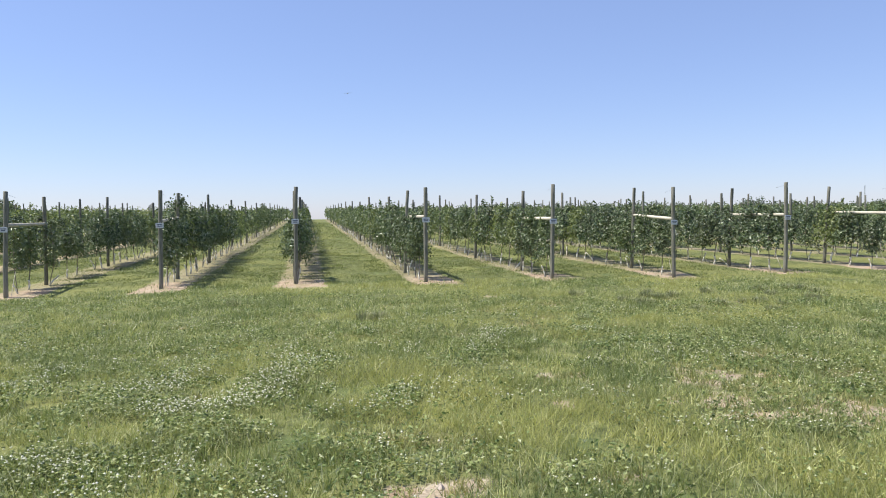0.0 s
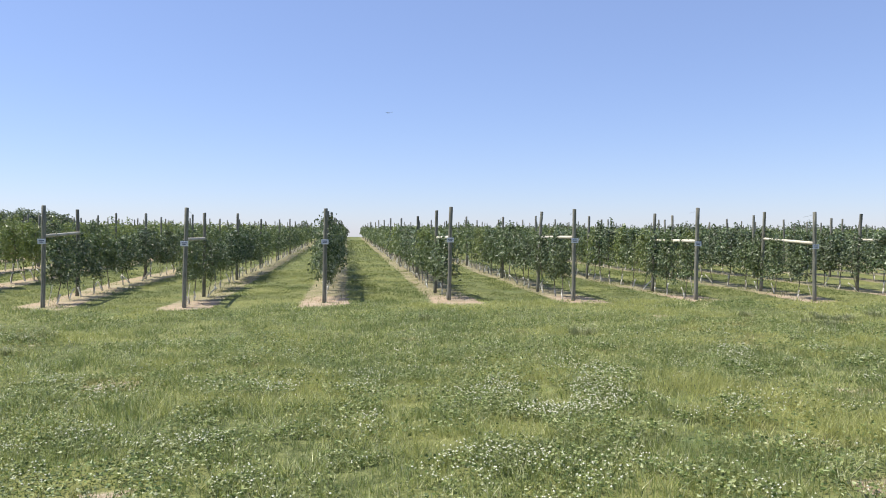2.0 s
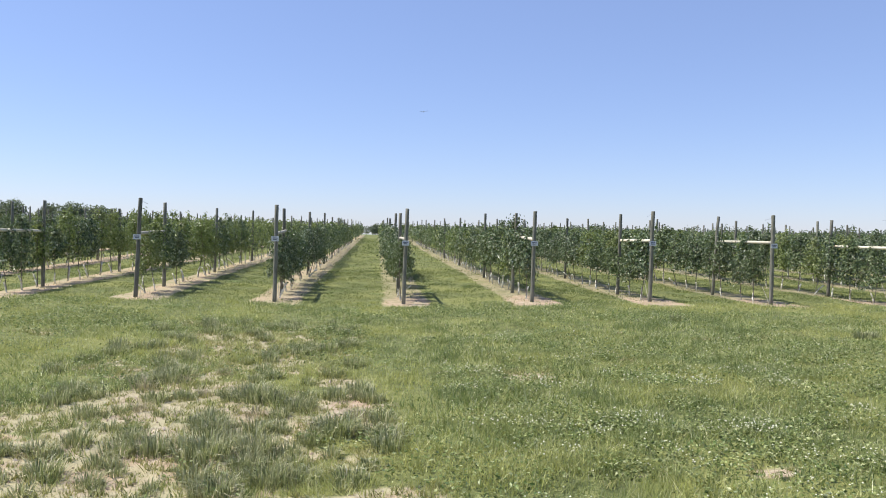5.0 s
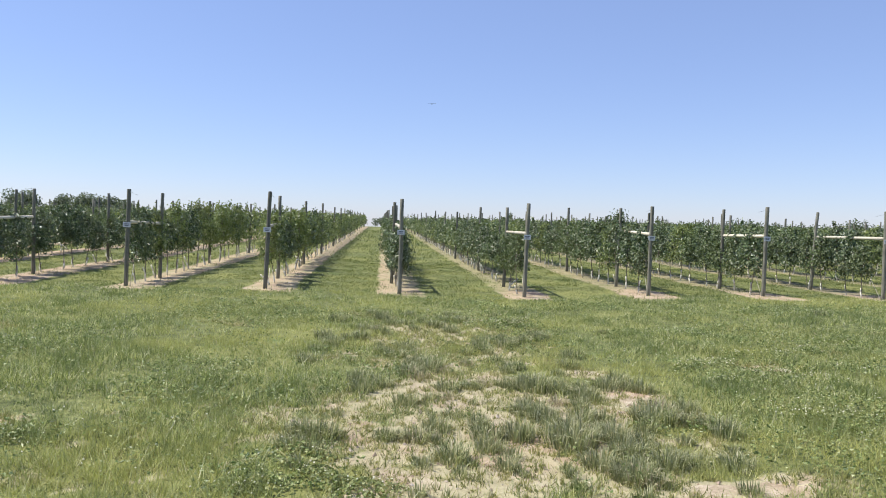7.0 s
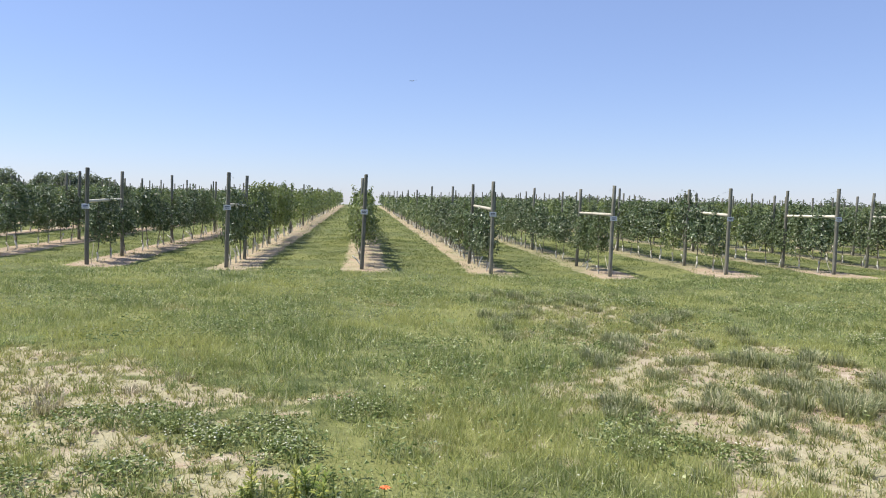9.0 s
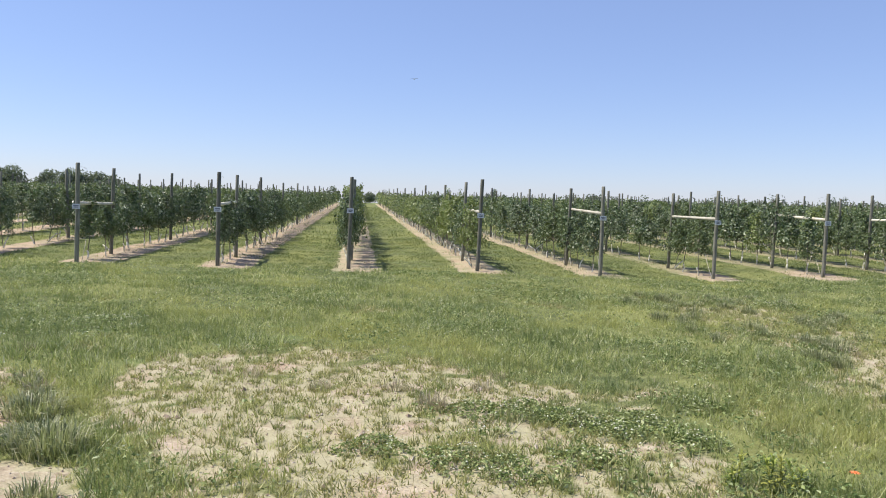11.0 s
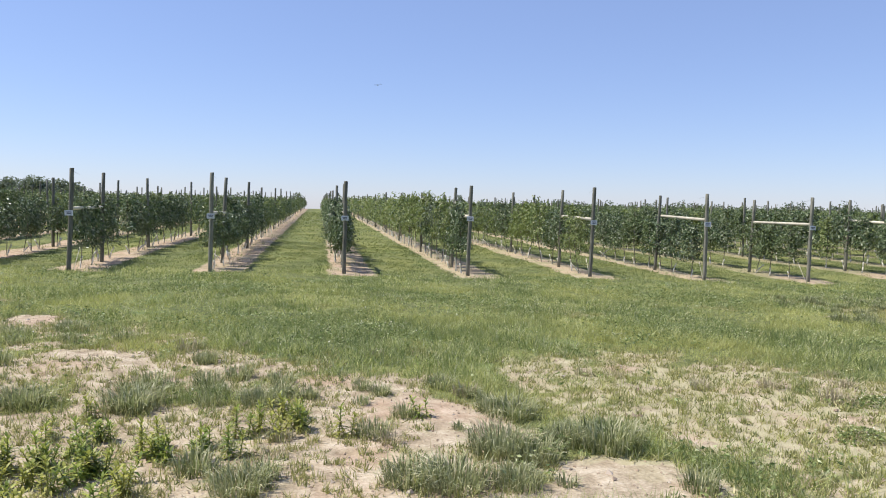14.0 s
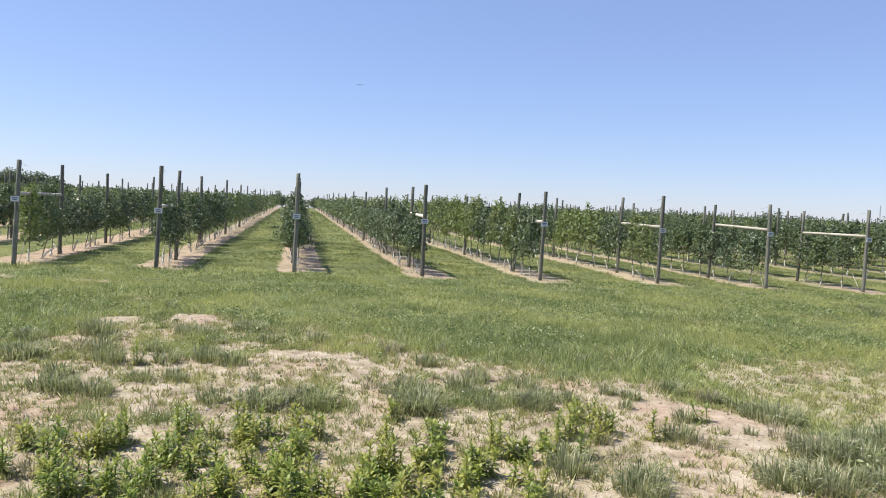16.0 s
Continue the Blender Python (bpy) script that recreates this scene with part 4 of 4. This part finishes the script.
for x0, x1, y0, y1, n, kind in ((-10.2, -6.6, -12.6, -9.0, 58, 3), (-10.4, -7.0, -9.0, -4.2, 52, 3), (-10.2, -6.6, -13.6, -10.5, 50, 9), (-23.8, -18.8, -12.4, -8.8, 28, 3), (-22, -17.4, -14.2, -11, 20, 9),
                                (-10.6, -6.8, -13.3, -8, 10, 6), (-23.5, -17.5, -13.6, -9.6, 16, 6), (-17, -12.5, -13.5, -10, 8, 6), (5.0, 10.0, -7.2, -3.6, 30, 3)):
    spots += [(gen.uniform(x0, x1), gen.uniform(y0, y1), kind) for _ in range(n)]
for i, (x, y, kind) in enumerate(spots):
    ob = new("dry_tuft" if kind == 6 else "grass_tuft", TUFT_KINDS[kind + i % 3])
    s = gen.uniform(.65, 1.2)
    ob.matrix_world = pose(x, y, turf_z(x, y), 0, 0, gen.uniform(0, 360)) @ Matrix.Diagonal((s, s, s * gen.uniform(.8, 1.15), 1))
    if kind == 6:
        tagged(ob, "wispy brown dry grass tuft on sandy soil", "grass tuft", "dry tufts")
    else:
        tagged(ob, "grey-green tufted grass clump in meadow turf" if x > 0 else "grey-green tufted grass clump on worn sandy ground", "grass tuft", "grass tufts")


# rounded clover clumps on thin ground
def clover_clump(seed):
    gen = np.random.default_rng(seed)
    thing = new("clover_clump")
    n = 420
    a, q = gen.uniform(0, 6.283, n), np.sqrt(gen.random(n))
    wide = 1 + .25 * np.sin(a * 3 + seed)
    p = np.stack([np.cos(a) * q * .26 * wide, np.sin(a) * q * .22 * wide, .015 + .055 * (1 - q ** 2) * gen.uniform(.5, 1.1, n)], 1)
    v, f = leaves(p, gen.uniform(.02, .036, n), gen.uniform(.016, .028, n), gen, .6)
    part_mesh("leaves", mesh_of("leaves", v, f, [CLOVER_LEAF]), thing)
    k = 18
    c = p[:k] + np.array([0, 0, .03])
    rad = gen.uniform(.005, .008, k)
    v = (c[:, None, :] + octo[None] * rad[:, None, None]).reshape(-1, 3)
    part_mesh("blossoms", mesh_of("blossoms", v, (np.arange(k)[:, None, None] * 6 + of[None]).reshape(-1, 3), [m_petal]), thing, "small creamy blossoms")
    return tagged(thing, "dark green clover clump with creamy blossoms", "clover", "clover clumps")


CLUMPS = [(-13.8, -12.4), (-13.5, -12.6), (-14.2, -12.5), (-13.2, -12.9), (-14.5, -13.6), (-14.2, -13.8), (-12.9, -12.6), (-13.6, -13.6), (-12.7, -13.2),
          (-18.3, -8.3), (-17.9, -8.4), (-14.1, -8.9), (-7.6, -5.4), (-7.2, -5.5), (-9.9, -12.9), (-10.3, -13.0), (-9.6, -13.1), (-.9, -6.6), (1.0, -7.9),
          (2.6, -8.3), (-2.4, -9.0), (-15.0, -13.3), (-12.2, -12.2), (-4.2, -8.4), (3.8, -9.2)]
gen = np.random.default_rng(33)
for i in range(26):
    CLUMPS.append((gen.uniform(-6, 6), gen.uniform(-13, -8)))
clumps = [clover_clump(s) for s in range(5)]
for i, (x, y) in enumerate(CLUMPS):
    m = pose(x, y, turf_z(x, y), 0, 0, gen.uniform(0, 360))
    if i < 5:
        clumps[i].matrix_basis = m
    else:
        copy_thing(clumps[i % 5], m)


# leafy tall weeds of the bare ground
def weed(seed):
    """Upright stems set with whorls of long narrow leaves: the lower ones arch down, the top ones stand in a rosette."""
    gen = np.random.default_rng(seed)
    thing = new("leafy_weed")
    base, way, length, wide = [], [], [], []
    for s in range(int(gen.integers(2, 5))):
        h = gen.uniform(.10, .22) * (1 if s == 0 else .7)
        a, r0, r1 = gen.uniform(0, 6.283), gen.uniform(0, .05), gen.uniform(.02, .09)
        p0, p1 = np.array([math.cos(a) * r0, math.sin(a) * r0, -.01]), np.array([math.cos(a) * r1, math.sin(a) * r1, h])
        bm = bmesh.new()
        pole(bm, p0, p1, .0045, .0025, 5, 2, .003, False, seed + s)
        part("stem", bm, WEED_LEAF, thing)
        n = int(h * 185)
        for i in range(n):
            f = .12 + .88 * i / n
            b = i * 2.4 + gen.uniform(-.3, .3)
            rise = -.15 + 1.7 * f ** 3 + gen.uniform(-.15, .15)
            d = np.array([math.cos(b), math.sin(b), rise])
            base.append(p0 + (p1 - p0) * f)
            way.append(d / np.linalg.norm(d))
            length.append(gen.uniform(.055, .098) * (1.05 - .45 * f))
            wide.append(gen.uniform(.006, .0095))
    base, way, length, wide = np.array(base), np.array(way), np.array(length)[:, None], np.array(wide)[:, None]
    side = np.cross(way, [0, 0, 1])
    side = side / np.linalg.norm(side, axis=1)[:, None] * wide
    drop = np.array([0, 0, 1]) * length
    mid, far, tip = base + way * length * .4 + drop * .03, base + way * length * .75 - drop * .04, base + way * length - drop * .16
    v = np.stack([base - side * .3, base + side * .3, mid + side, far + side * .8, tip, far - side * .8, mid - side], 1).reshape(-1, 3)
    i = np.arange(len(base))[:, None] * 7
    f = np.concatenate([i + np.array([0, 1, 2, 6]), i + np.array([6, 2, 3, 5])])
    t = i + np.array([5, 3, 4])
    me = mesh_of("leaves", v, np.concatenate([np.concatenate([f[:, :3], f[:, [0, 2, 3]]]), t]), [WEED_LEAF])
    part_mesh("leaves", me, thing, "long narrow bright green leaves")
    return tagged(thing, "bright green leafy weed growing from bare sandy soil", "weed", "leafy weeds")


WEEDS = [(-21.9, -12.75), (-21.7, -12.7), (-21.35, -12.55), (-21.45, -13.8), (-21.2, -13.8), (-20.95, -13.75), (-20.74, -12.9), (-20.44, -13.2), (-20.34, -13.75), (-20.07, -13.25), (-20.0, -13.95),
         (-19.7, -13.15), (-19.2, -12.55), (-19.1, -12.85), (-22.65, -13.55), (-22.3, -13.8), (-21.85, -13.9), (-18.78, -13.0), (-20.2, -13.6), (-19.9, -13.4), (-21.6, -13.4), (-21.35, -13.25), (-18.2, -12.6),
         (-12.8, -14.0), (-12.4, -14.0), (-12.6, -14.1), (-12.5, -13.9), (-22.3, -9.9), (-20.6, -12.4), (-22.8, -10.6)]
gen = np.random.default_rng(31)
for cx, cy, sx, sy, n in ((-21.2, -13.6, .42, .25, 24), (-20.3, -13.5, .4, .3, 14), (-21.5, -12.85, .45, .2, 9), (-19.5, -12.9, .4, .3, 8), (-22.6, -13.0, .3, .16, 12), (-22.6, -13.7, .3, .16, 8), (-22.0, -13.3, .3, .35, 14), (-20.8, -14.1, .7, .12, 14)):
    WEEDS += [(cx + gen.normal(0, sx), cy + gen.normal(0, sy)) for _ in range(n)]
kinds = [weed(s) for s in range(8)]
for i, (x, y) in enumerate(WEEDS):
    m = pose(x, y, turf_z(x, y), 0, 0, gen.uniform(0, 360))
    if i < 8:
        kinds[i].matrix_basis = m
    else:
        copy_thing(kinds[i % 8], m)

flower = new("orange_flower")
flower.location = (-12.1, -14.1, turf_z(-12.1, -14.1))
bm = bmesh.new()
pole(bm, (0, 0, -.01), (.01, 0, .13), .003, .002, 5, 2, .002, False)
part("stem", bm, WEED_LEAF, flower)
bm = bmesh.new()
for i in range(9):
    a = i * 2 * math.pi / 9
    c, s = math.cos(a), math.sin(a)
    q = [(.01 + .0 * c, 0, .13), (.01 + .02 * c - .008 * s, .02 * s + .008 * c, .14), (.01 + .034 * c, .034 * s, .134), (.01 + .02 * c + .008 * s, .02 * s - .008 * c, .14)]
    bm.faces.new([bm.verts.new(p) for p in q])
part("petals", bm, m_orange, flower, "orange petals")
tagged(flower, "single orange flower among weeds at grass edge", "flower")
